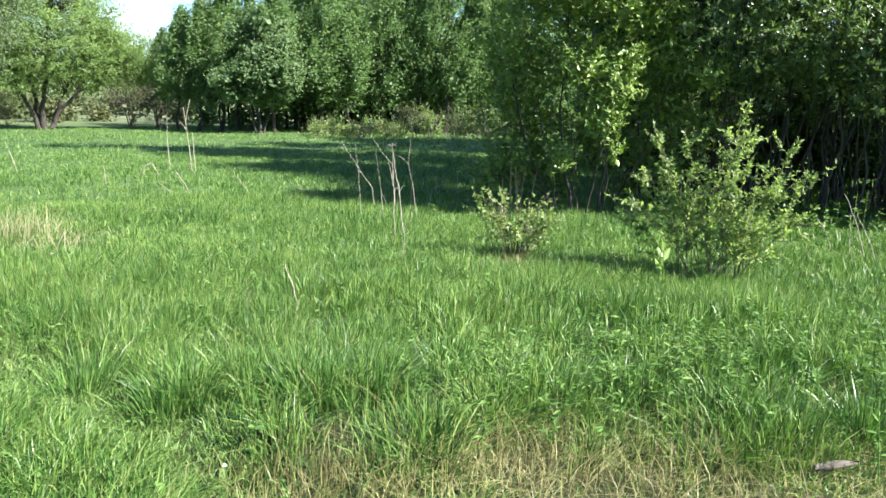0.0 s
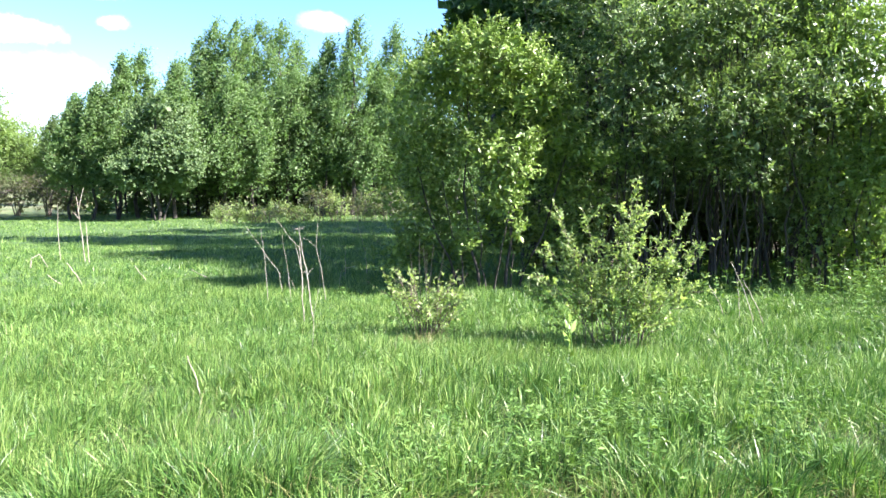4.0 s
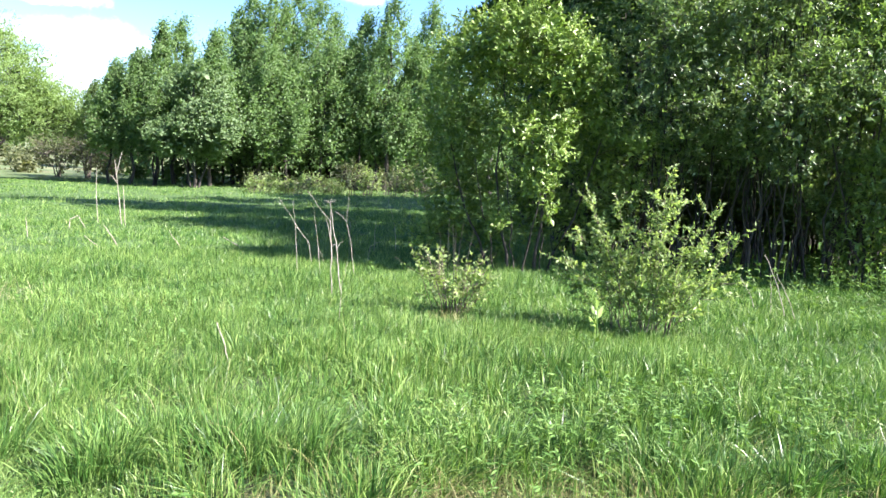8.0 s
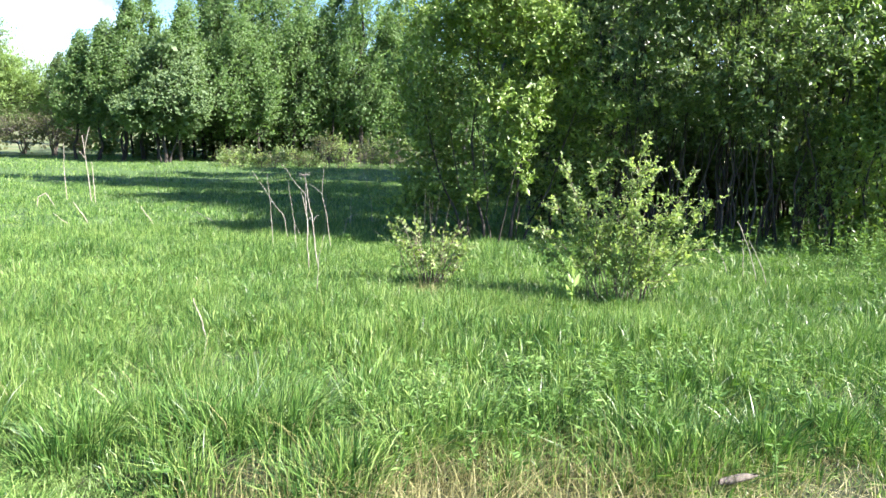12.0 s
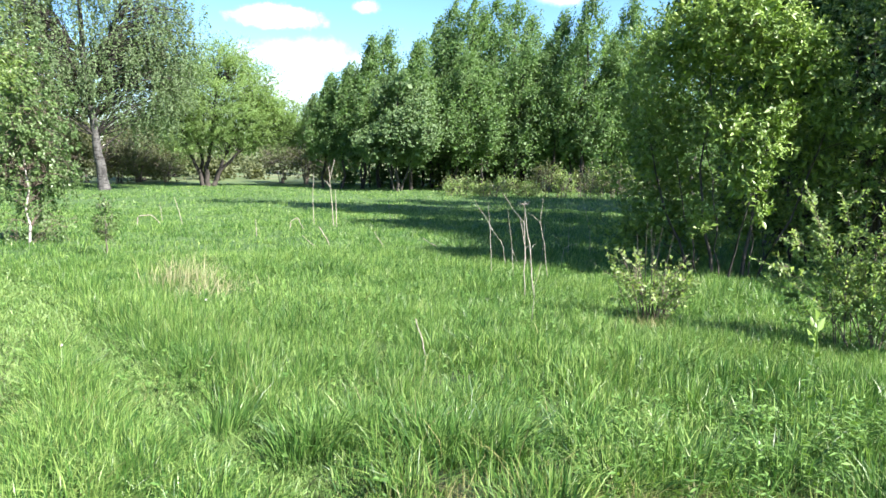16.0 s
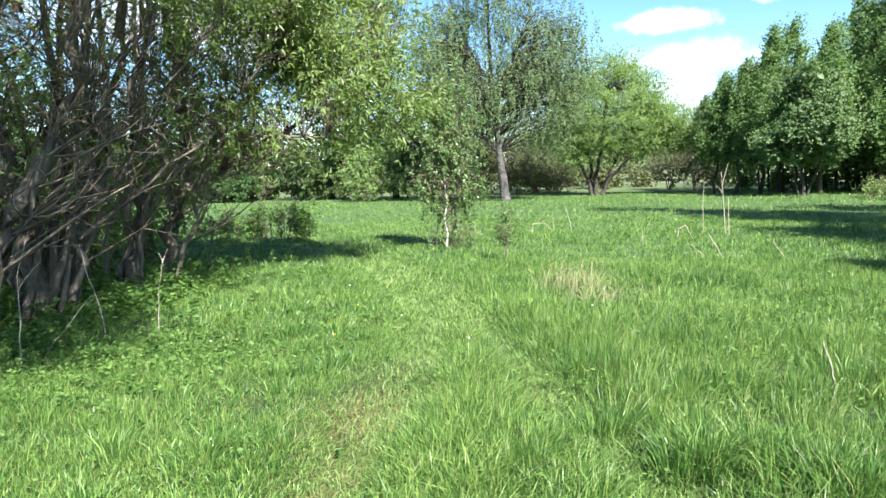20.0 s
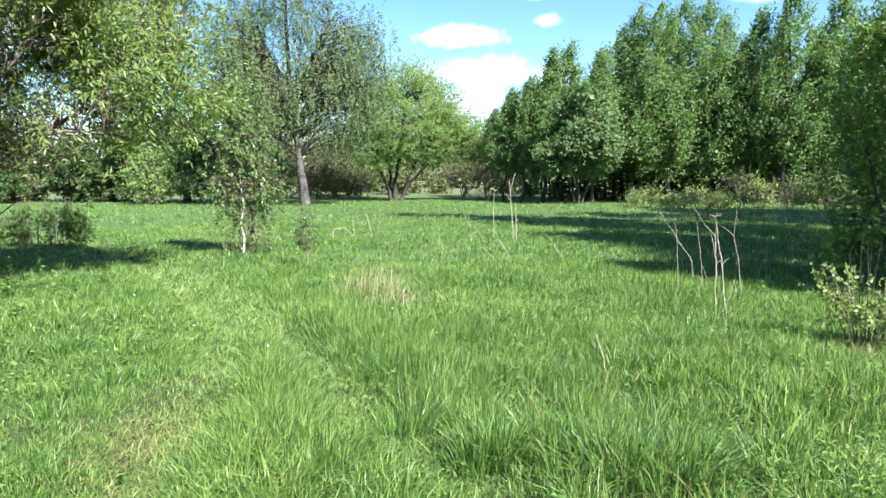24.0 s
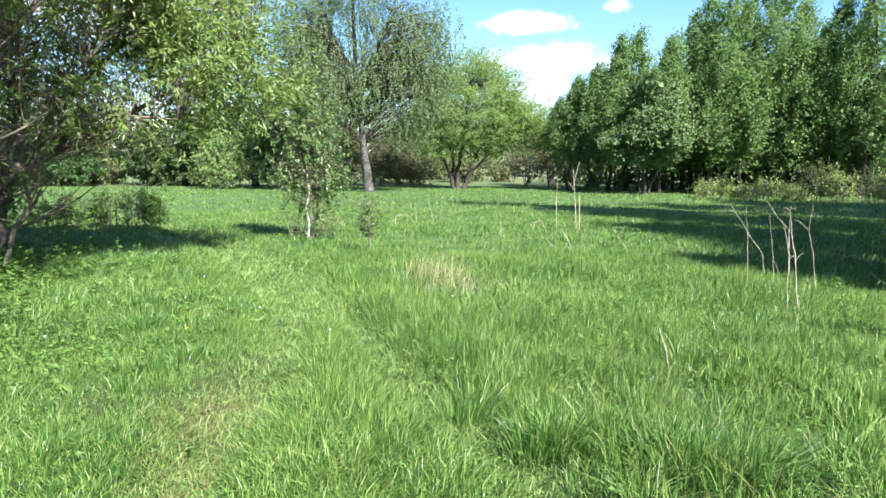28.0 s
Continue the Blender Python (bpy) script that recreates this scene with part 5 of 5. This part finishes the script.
stalk("dead_sapling", sight(58.0, 7.4), [(0, 0, 0), (-0.02, 0, 0.3), (-0.02, 0, 0.6)], 0.006, W_LABEL, seed=43)
stalk("fallen_branch", sight(53.4, 7.6), [(0, 0, 0.02), (0.25, 0, 0.3), (0.45, 0, 0.55)], 0.006, "pale fallen branch leaning in the grass", category="branch", seed=44)

# ---------------------------------------------------------------- bare earth and a bit of old wood in the foreground
def soil_heap(at, sx, sy, h, seed):
    rng = np.random.RandomState(seed)
    n, m = 18, 8
    V, F = [], []
    for i in range(m):
        s = i / (m - 1)
        for j in range(n):
            a = 2 * math.pi * j / n
            k = (1 - s) * (1 + 0.18 * rng.normal())
            V.append((math.cos(a) * sx * k, math.sin(a) * sy * k, h * (s ** 0.8) * (1 + 0.25 * rng.normal()) - 0.03))
    for i in range(m - 1):
        for j in range(n):
            F.append((i * n + j, i * n + (j + 1) % n, (i + 1) * n + (j + 1) % n, (i + 1) * n + j))
    ob = new("earth_heap", mesh_of("earth_heap", [(V, F)], M_SOIL, smooth=True))
    ob.matrix_world = at
    tagged(ob, "low heap of bare brown earth at the grass edge", "soil")


soil_heap(sight(-50, 3.15), 0.42, 0.2, 0.05, 51)
soil_heap(sight(-38, 2.5), 0.8, 0.22, 0.04, 52)
_rng = np.random.RandomState(53)
_pts = np.array([(-0.09, 0, 0.0), (-0.05, 0.01, 0.012), (0.0, 0.0, 0.02), (0.05, 0.012, 0.022), (0.1, 0.01, 0.03)])
_v, _f = tube(_pts, [0.006, 0.015, 0.018, 0.014, 0.005], 8)
_log = new("rotten_wood", mesh_of("rotten_wood", [(_v + _rng.normal(size=_v.shape) * 0.004, _f)], M_BARK))
_log.matrix_world = sight(-51.2, 3.35) @ pose(0, 0, 0.075, 0, 0, 30)
tagged(_log, "short piece of dark rotten wood on bare earth", "wood")


# ---------------------------------------------------------------- grass
def blades(x, y, h, w, lean, seg, seed, z=None, out=None):
    """Curved tapering grass blades on the ground; out: the way each one bends over."""
    rng = np.random.RandomState(seed)
    n = len(x)
    a, b = rng.uniform(0, 2 * np.pi, n), rng.uniform(0, 2 * np.pi, n)
    side = np.stack([np.cos(a), np.sin(a), 0 * a], -1)
    free = np.stack([np.cos(b) + 0.35, np.sin(b) + 0.1, 0 * b], -1)     # the wind lays them over a little
    out = free if out is None else 0.5 * free + np.concatenate([out, np.zeros((n, 1))], -1)
    z = (ground_z(x, y) if z is None else z) - 0.01
    foot = np.stack([x, y, z], -1)
    rows = []
    for k in range(seg + 1):
        s = k / seg
        c = foot + out * (h * lean * s * s)[:, None] + np.stack([0 * h, 0 * h, h * (s - 0.42 * np.minimum(lean, 1.4) * s * s)], -1)
        ww = (w * (1 - s ** 2.2) if k else w * 0.8)[:, None] * 0.5
        rows += [c] if k == seg else [c - side * ww, c + side * ww]
    V = np.stack(rows, 1)
    m = V.shape[1]
    i = (np.arange(n) * m)[:, None]
    F = []
    for k in range(seg - 1):
        F += [i + [[2 * k, 2 * k + 1, 2 * k + 3]], i + [[2 * k, 2 * k + 3, 2 * k + 2]]]
    F.append(i + [[2 * seg - 2, 2 * seg - 1, 2 * seg]])
    return V.reshape(-1, 3), np.concatenate(F)


def scatter(rng, n, r0, r1, y0=-74, y1=70):
    r = np.sqrt(rng.uniform(r0 * r0, r1 * r1, n))
    a = np.radians(rng.uniform(y0, y1, n))
    return -r * np.sin(a), r * np.cos(a), r


def sward(x, y):
    """How tall and how thick the grass stands: ruts and the bare edge are short, the mown track is even, tufts stand up."""
    r = np.hypot(x, y)
    da, db = seg_dist(x, y, RUT_A), seg_dist(x, y, RUT_B)
    k = 1 - 0.86 * np.maximum(np.exp(-(da / 0.27) ** 2), 0.97 * np.exp(-(db / 0.24) ** 2))
    from_rut = x - np.interp(y, [q[1] for q in RUT_B], [q[0] for q in RUT_B])
    left = x - np.interp(y, [q[1] for q in RUT_A], [q[0] for q in RUT_A])
    mown = sstep(0.0, -0.4, left) * 0.3
    track = 1 - mown + 0.16 * sstep(0.1, -0.25, from_rut) * sstep(0.1, 0.35, left) + 0.55 * sstep(0.12, 0.3, from_rut) * sstep(2.2, 0.8, from_rut) * sstep(13, 8, r)
    edge = sstep(0.0, 0.7, (x * 0.32 + y) + 0.25 * (vnoise(x, y, 0.4, 66) - 0.5) - 2.82)                      # the worn strip at the camera's feet
    edge = np.maximum(edge, sstep(0.6, -0.4, x) * sstep(1.2, 2.0, y))
    edge = np.maximum(edge, sstep(1.1, 0.3, x * 0.32 + y))             # grass again behind the worn strip
    tuft = vnoise(x, y, 0.42, 61) ** 2 * 1.5 + vnoise(x, y, 1.5, 62) * 0.9 + 0.05
    rank = sstep(0.2, 1.5, x * 0.6 + y * 0.25) * sstep(9, 4, r)        # ranker growth to the right of the track
    e = x * 0.32 + y                                                   # the growth stands tallest along its near edge
    rank = rank + 1.7 * sstep(2.95, 3.2, e) * sstep(4.4, 3.5, e) * sstep(0.1, 1.0, x)
    gaps = 1 - 0.9 * np.minimum(rank, 1) * sstep(0.55, 0.38, vnoise(x, y, 0.24, 67)) * sstep(7, 5, r)   # the rank grass stands in tufts with dark gaps
    gaps = gaps * (1 - 0.3 * sstep(0.5, 0.32, vnoise(x, y, 0.5, 68)) * sstep(11, 6, r) * sstep(0.0, 0.5, from_rut))
    return k * track * (0.35 + 0.65 * edge) * (0.5 + 0.55 * tuft) * (1 + 0.5 * rank), (0.42 + 0.58 * edge) * gaps


def grow(n, r0, r1, h, w, lean, seg, seed, per=11, gather=0.045, only=None, y0=-74, y1=70):
    """Grass in small tufts: each blade bends away from its tuft's middle."""
    rng = np.random.RandomState(seed)
    m = n // per
    tx, ty, r = scatter(rng, m, r0, r1, y0, y1)
    tall, thick = sward(tx, ty)
    keep = rng.rand(m) < thick
    if only is not None:
        keep &= only(tx, ty)
    tx, ty, tall = tx[keep], ty[keep], tall[keep] * rng.uniform(0.8, 1.2, keep.sum())
    g = rng.normal(size=(len(tx), per, 2))
    wide = gather * rng.uniform(0.6, 1.6, len(tx))[:, None]
    x, y = (tx[:, None] + g[..., 0] * wide).ravel(), (ty[:, None] + g[..., 1] * wide).ravel()
    c = len(x)
    t = np.repeat(tall, per)
    return blades(x, y, np.minimum(h * t * rng.uniform(0.62, 1.12, c), h * 1.7), w * rng.uniform(0.6, 1.35, c), lean * rng.uniform(0.1, 1.9, c), seg, seed + 2, out=0.8 * g.reshape(-1, 2))


def clumps_of(places, n, h, w, spread, lean, seed):
    """Dense tufts that stand above the sward."""
    rng = np.random.RandomState(seed)
    px, py, ph = (np.array(v) for v in zip(*places))
    k = rng.normal(size=(len(px), n, 2))
    s = spread * rng.uniform(0.7, 1.3, (len(px), 1))
    x, y = (px[:, None] + k[..., 0] * s).ravel(), (py[:, None] + k[..., 1] * s).ravel()
    c = len(x)
    return blades(x, y, h * np.repeat(ph, n) * rng.uniform(0.35, 1.15, c), w * rng.uniform(0.6, 1.3, c), lean * rng.uniform(0.2, 1.7, c), 3, seed + 1, out=0.9 * k.reshape(-1, 2))


def wild_tufts(n, r0, r1, seed):
    rng = np.random.RandomState(seed)
    x, y, r = scatter(rng, n, r0, r1)
    far = np.minimum(seg_dist(x, y, RUT_A), seg_dist(x, y, RUT_B)) > 0.5
    ok = (sward(x, y)[1] > 0.6) & far & (vnoise(x, y, 2.2, 63) > 0.35)
    return list(zip(x[ok], y[ok], rng.uniform(0.55, 1.2, ok.sum())))


def at(yaw, r, h):
    return -r * math.sin(radians(yaw)), r * math.cos(radians(yaw)), h


def rut_grass(n, a, b, h, w, seed):
    """Short trodden grass along both ruts."""
    rng = np.random.RandomState(seed)
    P = []
    for rut in (RUT_A, RUT_B):
        line = np.array(rut)
        u = rng.uniform(a, b, n)
        i = u.astype(int)
        P.append(line[i] + (line[i + 1] - line[i]) * (u - i)[:, None] + rng.normal(size=(n, 2)) * 0.15)
    P = np.concatenate(P)
    P = P[np.hypot(P[:, 0], P[:, 1]) > 1.5]
    c = len(P)
    return blades(P[:, 0], P[:, 1], h * rng.uniform(0.4, 1.5, c), w * rng.uniform(0.6, 1.3, c), rng.uniform(0.2, 1.2, c), 2, seed + 1)


NEAR_TUFTS = [at(-8.0, 3.75, 1.25), at(-6.5, 3.9, 1.2), at(-10, 3.8, 1.1), at(3.4, 3.9, 1.15), at(1.5, 4.0, 1.1), at(-2, 4.1, 1.0), at(-14, 4.0, 1.0), at(-12.5, 3.7, 1.2), at(9.5, 4.4, 0.9), at(-20, 4.3, 1.0),
              at(-24, 3.9, 1.0), at(-30, 3.7, 1.1), at(-36, 3.9, 1.2), at(-43, 3.8, 1.3), at(-48, 3.7, 1.3), at(-53, 3.9, 1.3), at(-57, 4.3, 1.2), at(-46, 4.6, 1.2)]
GRASS = [grow(110000, 2.3, 4.2, 0.145, 0.0074, 0.64, 2, 70, per=11, gather=0.045), grow(210000, 2.4, 8.0, 0.075, 0.009, 0.8, 1, 73, per=9, gather=0.09, only=lambda x, y: x < 0.9),
         grow(60000, 2.4, 7.0, 0.07, 0.011, 0.9, 1, 74, per=9, gather=0.08, only=lambda x, y: x > 0.6),
         grow(220000, 4.2, 7.2, 0.14, 0.0088, 0.62, 1, 75, per=11, gather=0.045), grow(360000, 7.2, 13, 0.135, 0.012, 0.65, 1, 80, gather=0.06),
         grow(50000, 0.4, 2.4, 0.13, 0.009, 0.5, 1, 76), grow(90000, 0.4, 4.0, 0.11, 0.012, 0.6, 1, 79, gather=0.07, y0=70, y1=286), grow(60000, 0.5, 9, 0.17, 0.024, 0.45, 1, 77, gather=0.08, y0=70, y1=286), grow(20000, 9, 20, 0.2, 0.05, 0.45, 1, 78, gather=0.15, y0=70, y1=286),
         grow(280000, 13, 26, 0.13, 0.018, 0.6, 1, 85, gather=0.09), grow(160000, 26, 56, 0.16, 0.032, 0.6, 1, 90, gather=0.2),
         grow(46000, 2.6, 6.0, 0.18, 0.0095, 0.42, 3, 97, per=9, only=lambda x, y: x > 0.8)]
tagged(new("meadow_grass", mesh_of("meadow_grass", GRASS, M_GRASS)), "lush green meadow grass of uneven height, sunlit", "grass", kind="stuff")
tagged(new("rank_tufts", mesh_of("rank_tufts", [clumps_of(NEAR_TUFTS, 420, 0.25, 0.008, 0.1, 0.42, 91), clumps_of(wild_tufts(420, 3.0, 7.5, 92), 64, 0.2, 0.0085, 0.065, 0.5, 93),
                                             clumps_of(wild_tufts(2000, 7.5, 20, 94), 30, 0.19, 0.012, 0.09, 0.55, 95)], M_RANK)), "rank dark green tufts of coarse grass with dead leaves at their feet", "grass", kind="stuff")

tagged(new("track_grass", mesh_of("track_grass", [rut_grass(15000, 0, 5, 0.075, 0.009, 99), rut_grass(9000, 4, 8, 0.1, 0.016, 101)], M_TRACK_LIT)),
       "short trodden yellow-green grass in the wheel ruts, coloured lighter for the extra light there", "grass", kind="stuff")


def dry_grass():
    out = []
    rng = np.random.RandomState(95)
    x, y, r = scatter(rng, 3200, 1.6, 8, -70, 66)
    out.append(blades(x, y, rng.uniform(0.08, 0.2, len(x)) * sward(x, y)[0], np.full(len(x), 0.004), rng.uniform(0.3, 1.5, len(x)), 3, 96))
    # matted straw on the worn strip and in the ruts
    for n, (cx, cy, sx, sy), h in ((1100, (1.3, 2.35, 0.7, 0.3), 0.12), (1500, (2.5, 2.0, 0.75, 0.35), 0.1), (2600, (-2.35, 4.15, 0.15, 0.5), 0.06), (1600, (-2.0, 3.2, 0.15, 0.4), 0.06), (260, (-1.35, 5.15, 0.14, 0.3), 0.06), (300, (0.5, 2.7, 0.35, 0.2), 0.13), (600, (1.2, 2.8, 0.55, 0.2), 0.18), (500, (2.4, 2.45, 0.5, 0.2), 0.17)):
        x, y = rng.normal(cx, sx, n), rng.normal(cy, sy, n)
        out.append(blades(x, y, h * rng.uniform(0.5, 1.8, n), rng.uniform(0.003, 0.006, n), rng.uniform(0.5, 2.2, n), 3, 97 + n))
    for n, (cx, cy, sx, sy), h in ((900, (1.3, 2.75, 0.7, 0.2), 0.2), (600, (2.3, 2.4, 0.6, 0.25), 0.2), (500, (0.4, 2.9, 0.4, 0.2), 0.16), (300, (3.0, 2.3, 0.5, 0.3), 0.22)):
        x, y = rng.normal(cx, sx, n), rng.normal(cy, sy, n)
        out.append(blades(x, y, h * rng.uniform(0.5, 1.25, n), rng.uniform(0.003, 0.006, n), rng.uniform(0.05, 0.5, n), 2, 197 + n))
    for rut, n, a, b in ((RUT_A, 500, 1, 4), (RUT_B, 260, 1, 4), (RUT_A, 200, 4, 7), (RUT_B, 200, 4, 7)):
        line = np.array(rut)
        u = rng.uniform(a, b, n)
        i = u.astype(int)
        p = line[i] + (line[i + 1] - line[i]) * (u - i)[:, None] + rng.normal(size=(n, 2)) * 0.12
        out.append(blades(p[:, 0], p[:, 1], rng.uniform(0.03, 0.1, n), np.full(n, 0.008), rng.uniform(0.8, 2.2, n), 2, 98 + n))
    tagged(new("dry_grass", mesh_of("dry_grass", out, M_STRAW)), "scattered and matted dry straw-coloured grass", "grass", kind="stuff")


dry_grass()


def tussock(at, n, h, spread, seed, lean, mat, name, label):
    rng = np.random.RandomState(seed)
    x, y = rng.normal(size=n) * spread, rng.normal(size=n) * spread
    V, F = blades(x, y, h * rng.uniform(0.5, 1.2, n), rng.uniform(0.003, 0.008, n), rng.uniform(0.1, 1, n) * lean, 3, seed, z=np.zeros(n))
    ob = new(name, mesh_of(name, [(V, F)], mat))
    ob.matrix_world = at
    tagged(ob, label, "grass tussock", kind="stuff")


T_LABEL = "pale straw-coloured tussock of dead grass"
tussock(sight(12.2, 9.8), 230, 0.5, 0.24, 110, 1.0, M_DEADGRASS, "dead_tussock", T_LABEL)
tussock(sight(10.4, 8.9), 200, 0.38, 0.3, 111, 1.3, M_DEADGRASS, "dead_tussock", T_LABEL)
tussock(sight(-25.4, 7.2), 200, 0.2, 0.14, 112, 1.6, M_STRAW, "dead_tussock", "tangle of dead grey-brown grass at the small bush's foot")

# ---------------------------------------------------------------- broad-leaved herbs
def herb(rng, n, place, h, leaf, per=7):
    """Upright leafy herbs as one mass of stems and leaves."""
    x, y = place(n)
    z = ground_z(x, y)
    hh = h * rng.uniform(0.5, 1.15, n)
    P, D, S = [], [], []
    for i in range(n):
        top = np.array([x[i] + rng.normal() * 0.05, y[i] + rng.normal() * 0.05, z[i] + hh[i]])
        foot = np.array([x[i], y[i], z[i] - 0.02])
        S.append(tube(np.stack([foot, (foot + top) / 2, top]), [0.004, 0.003, 0.002], 3))
        t = rng.uniform(0.25, 1.0, per)
        a = rng.uniform(0, 2 * np.pi, per)
        P.append(foot + (top - foot) * t[:, None])
        D.append(np.stack([np.cos(a), np.sin(a), rng.uniform(-0.1, 0.7, per)], -1))
    return merge(S), leaves(rng, np.concatenate(P), np.concatenate(D), *leaf, face_up=2.0)


def herb_patch(name, label, n, place, h, leaf, per, seed):
    rng = np.random.RandomState(seed)
    s, l = herb(rng, n, place(rng), h, leaf, per)
    tagged(new(name, mesh_of(name, [s, l], M_HERB)), label, "herbs", kind="stuff")


gauss = lambda cx, cy, sx, sy: (lambda rng: (lambda n: (rng.normal(cx, sx, n), rng.normal(cy, sy, n))))
herb_patch("herb_patch", "rank patch of ground elder and mugwort with cut leaves", 120, gauss(2.3, 3.3, 0.75, 0.35), 0.33, (0.05, 0.013), 24, 130)
herb_patch("herb_patch", "rank green herbs and nettles at the grass edge", 90, gauss(3.4, 3.0, 0.65, 0.5), 0.36, (0.052, 0.014), 22, 131)
herb_patch("herb_patch", "low broad-leaved weeds before the old willows", 700, gauss(-5.2, 4.4, 0.8, 1.1), 0.13, (0.045, 0.024), 10, 132)
herb_patch("herb_patch", "bright green nettles and ground elder at the willows' feet", 620, lambda rng: (lambda n: (lambda u: (-6.5 - 1.2 * u + rng.normal(0, 0.3, n), 3.6 + 4.6 * u + rng.normal(0, 0.3, n)))(rng.rand(n))), 0.24, (0.055, 0.026), 14, 137)
herb_patch("herb_patch", "nettles and weeds in the shade of the thicket", 520, gauss(-8.4, 6.6, 0.9, 1.6), 0.4, (0.085, 0.04), 12, 133)
herb_patch("herb_patch", "low clover and weeds in the meadow", 700, gauss(1.5, 6.5, 2.6, 2.0), 0.18, (0.04, 0.02), 9, 134)
herb_patch("tall_weeds", "tall rank weeds and grass on the bank", 800, gauss(10.5, 4.6, 1.7, 1.1), 0.6, (0.065, 0.022), 12, 135)
herb_patch("tall_weeds", "shaded weeds under the willow thicket", 520, gauss(9.9, 8.6, 1.8, 0.7), 0.25, (0.07, 0.03), 8, 136)


# ---------------------------------------------------------------- flowers and small leaves
def dandelion(yaw, r, h, seed, clock=False):
    rng = np.random.RandomState(seed)
    ob = thing("dandelion", sight(yaw, r), "white dandelion seed head over a leaf rosette" if clock else "small yellow dandelion flower in the grass", "flower", "dandelions")
    part("stem", [tube([(0, 0, -0.02), (0.01, 0, h * 0.5), (0.0, 0, h)], [0.003, 0.003, 0.0025], 5)], M_HERB, ob)
    n = 90 if clock else 40
    D = unit(rng.normal(size=(n, 3)) + [0, 0, 0.2 if clock else 1.2])
    part("seed_head" if clock else "petals", [leaves(rng, np.tile([0, 0, h], (n, 1)), D, 0.011 if clock else 0.014, 0.005)], M_PETAL if clock else M_YELLOW, ob)
    a = rng.uniform(0, 2 * np.pi, 9)
    part("rosette", [leaves(rng, np.tile([0, 0, 0.02], (9, 1)), np.stack([np.cos(a), np.sin(a), 0.35 + 0 * a], -1), 0.13, 0.035, face_up=3)], M_HERB, ob)
    return ob


dandelion(-0.7, 3.05, 0.12, 140, True)
for i, (yaw, r) in enumerate([(26.4, 7.4), (20.8, 6.1), (30.6, 9.5), (41.8, 6.6), (10.6, 7.6)]):
    dandelion(yaw, r, 0.17, 170 + i, True)
for i, (yaw, r) in enumerate([(32, 6.5), (30, 8.0), (27.5, 9.5)]):
    dandelion(yaw, r, 0.16, 150 + i)
_pl = thing("yellow_leaf_plant", sight(-37.4, 6.2), "young plant with large pale yellow-green leaves", "plant")
_rng = np.random.RandomState(160)
part("stem", [tube([(0, 0, -0.02), (0.01, 0, 0.26), (0, 0, 0.48)], [0.005, 0.004, 0.003], 5)], M_HERB, _pl)
_a = _rng.uniform(0, 2 * np.pi, 10)
for k in range(10):
    part("leaf", [leaves(_rng, np.array([[0, 0, 0.16 + 0.034 * k]]), np.array([[math.cos(_a[k]), math.sin(_a[k]), 1.1]]), 0.12, 0.05, face_up=0.3)], M_SALLOW, _pl)
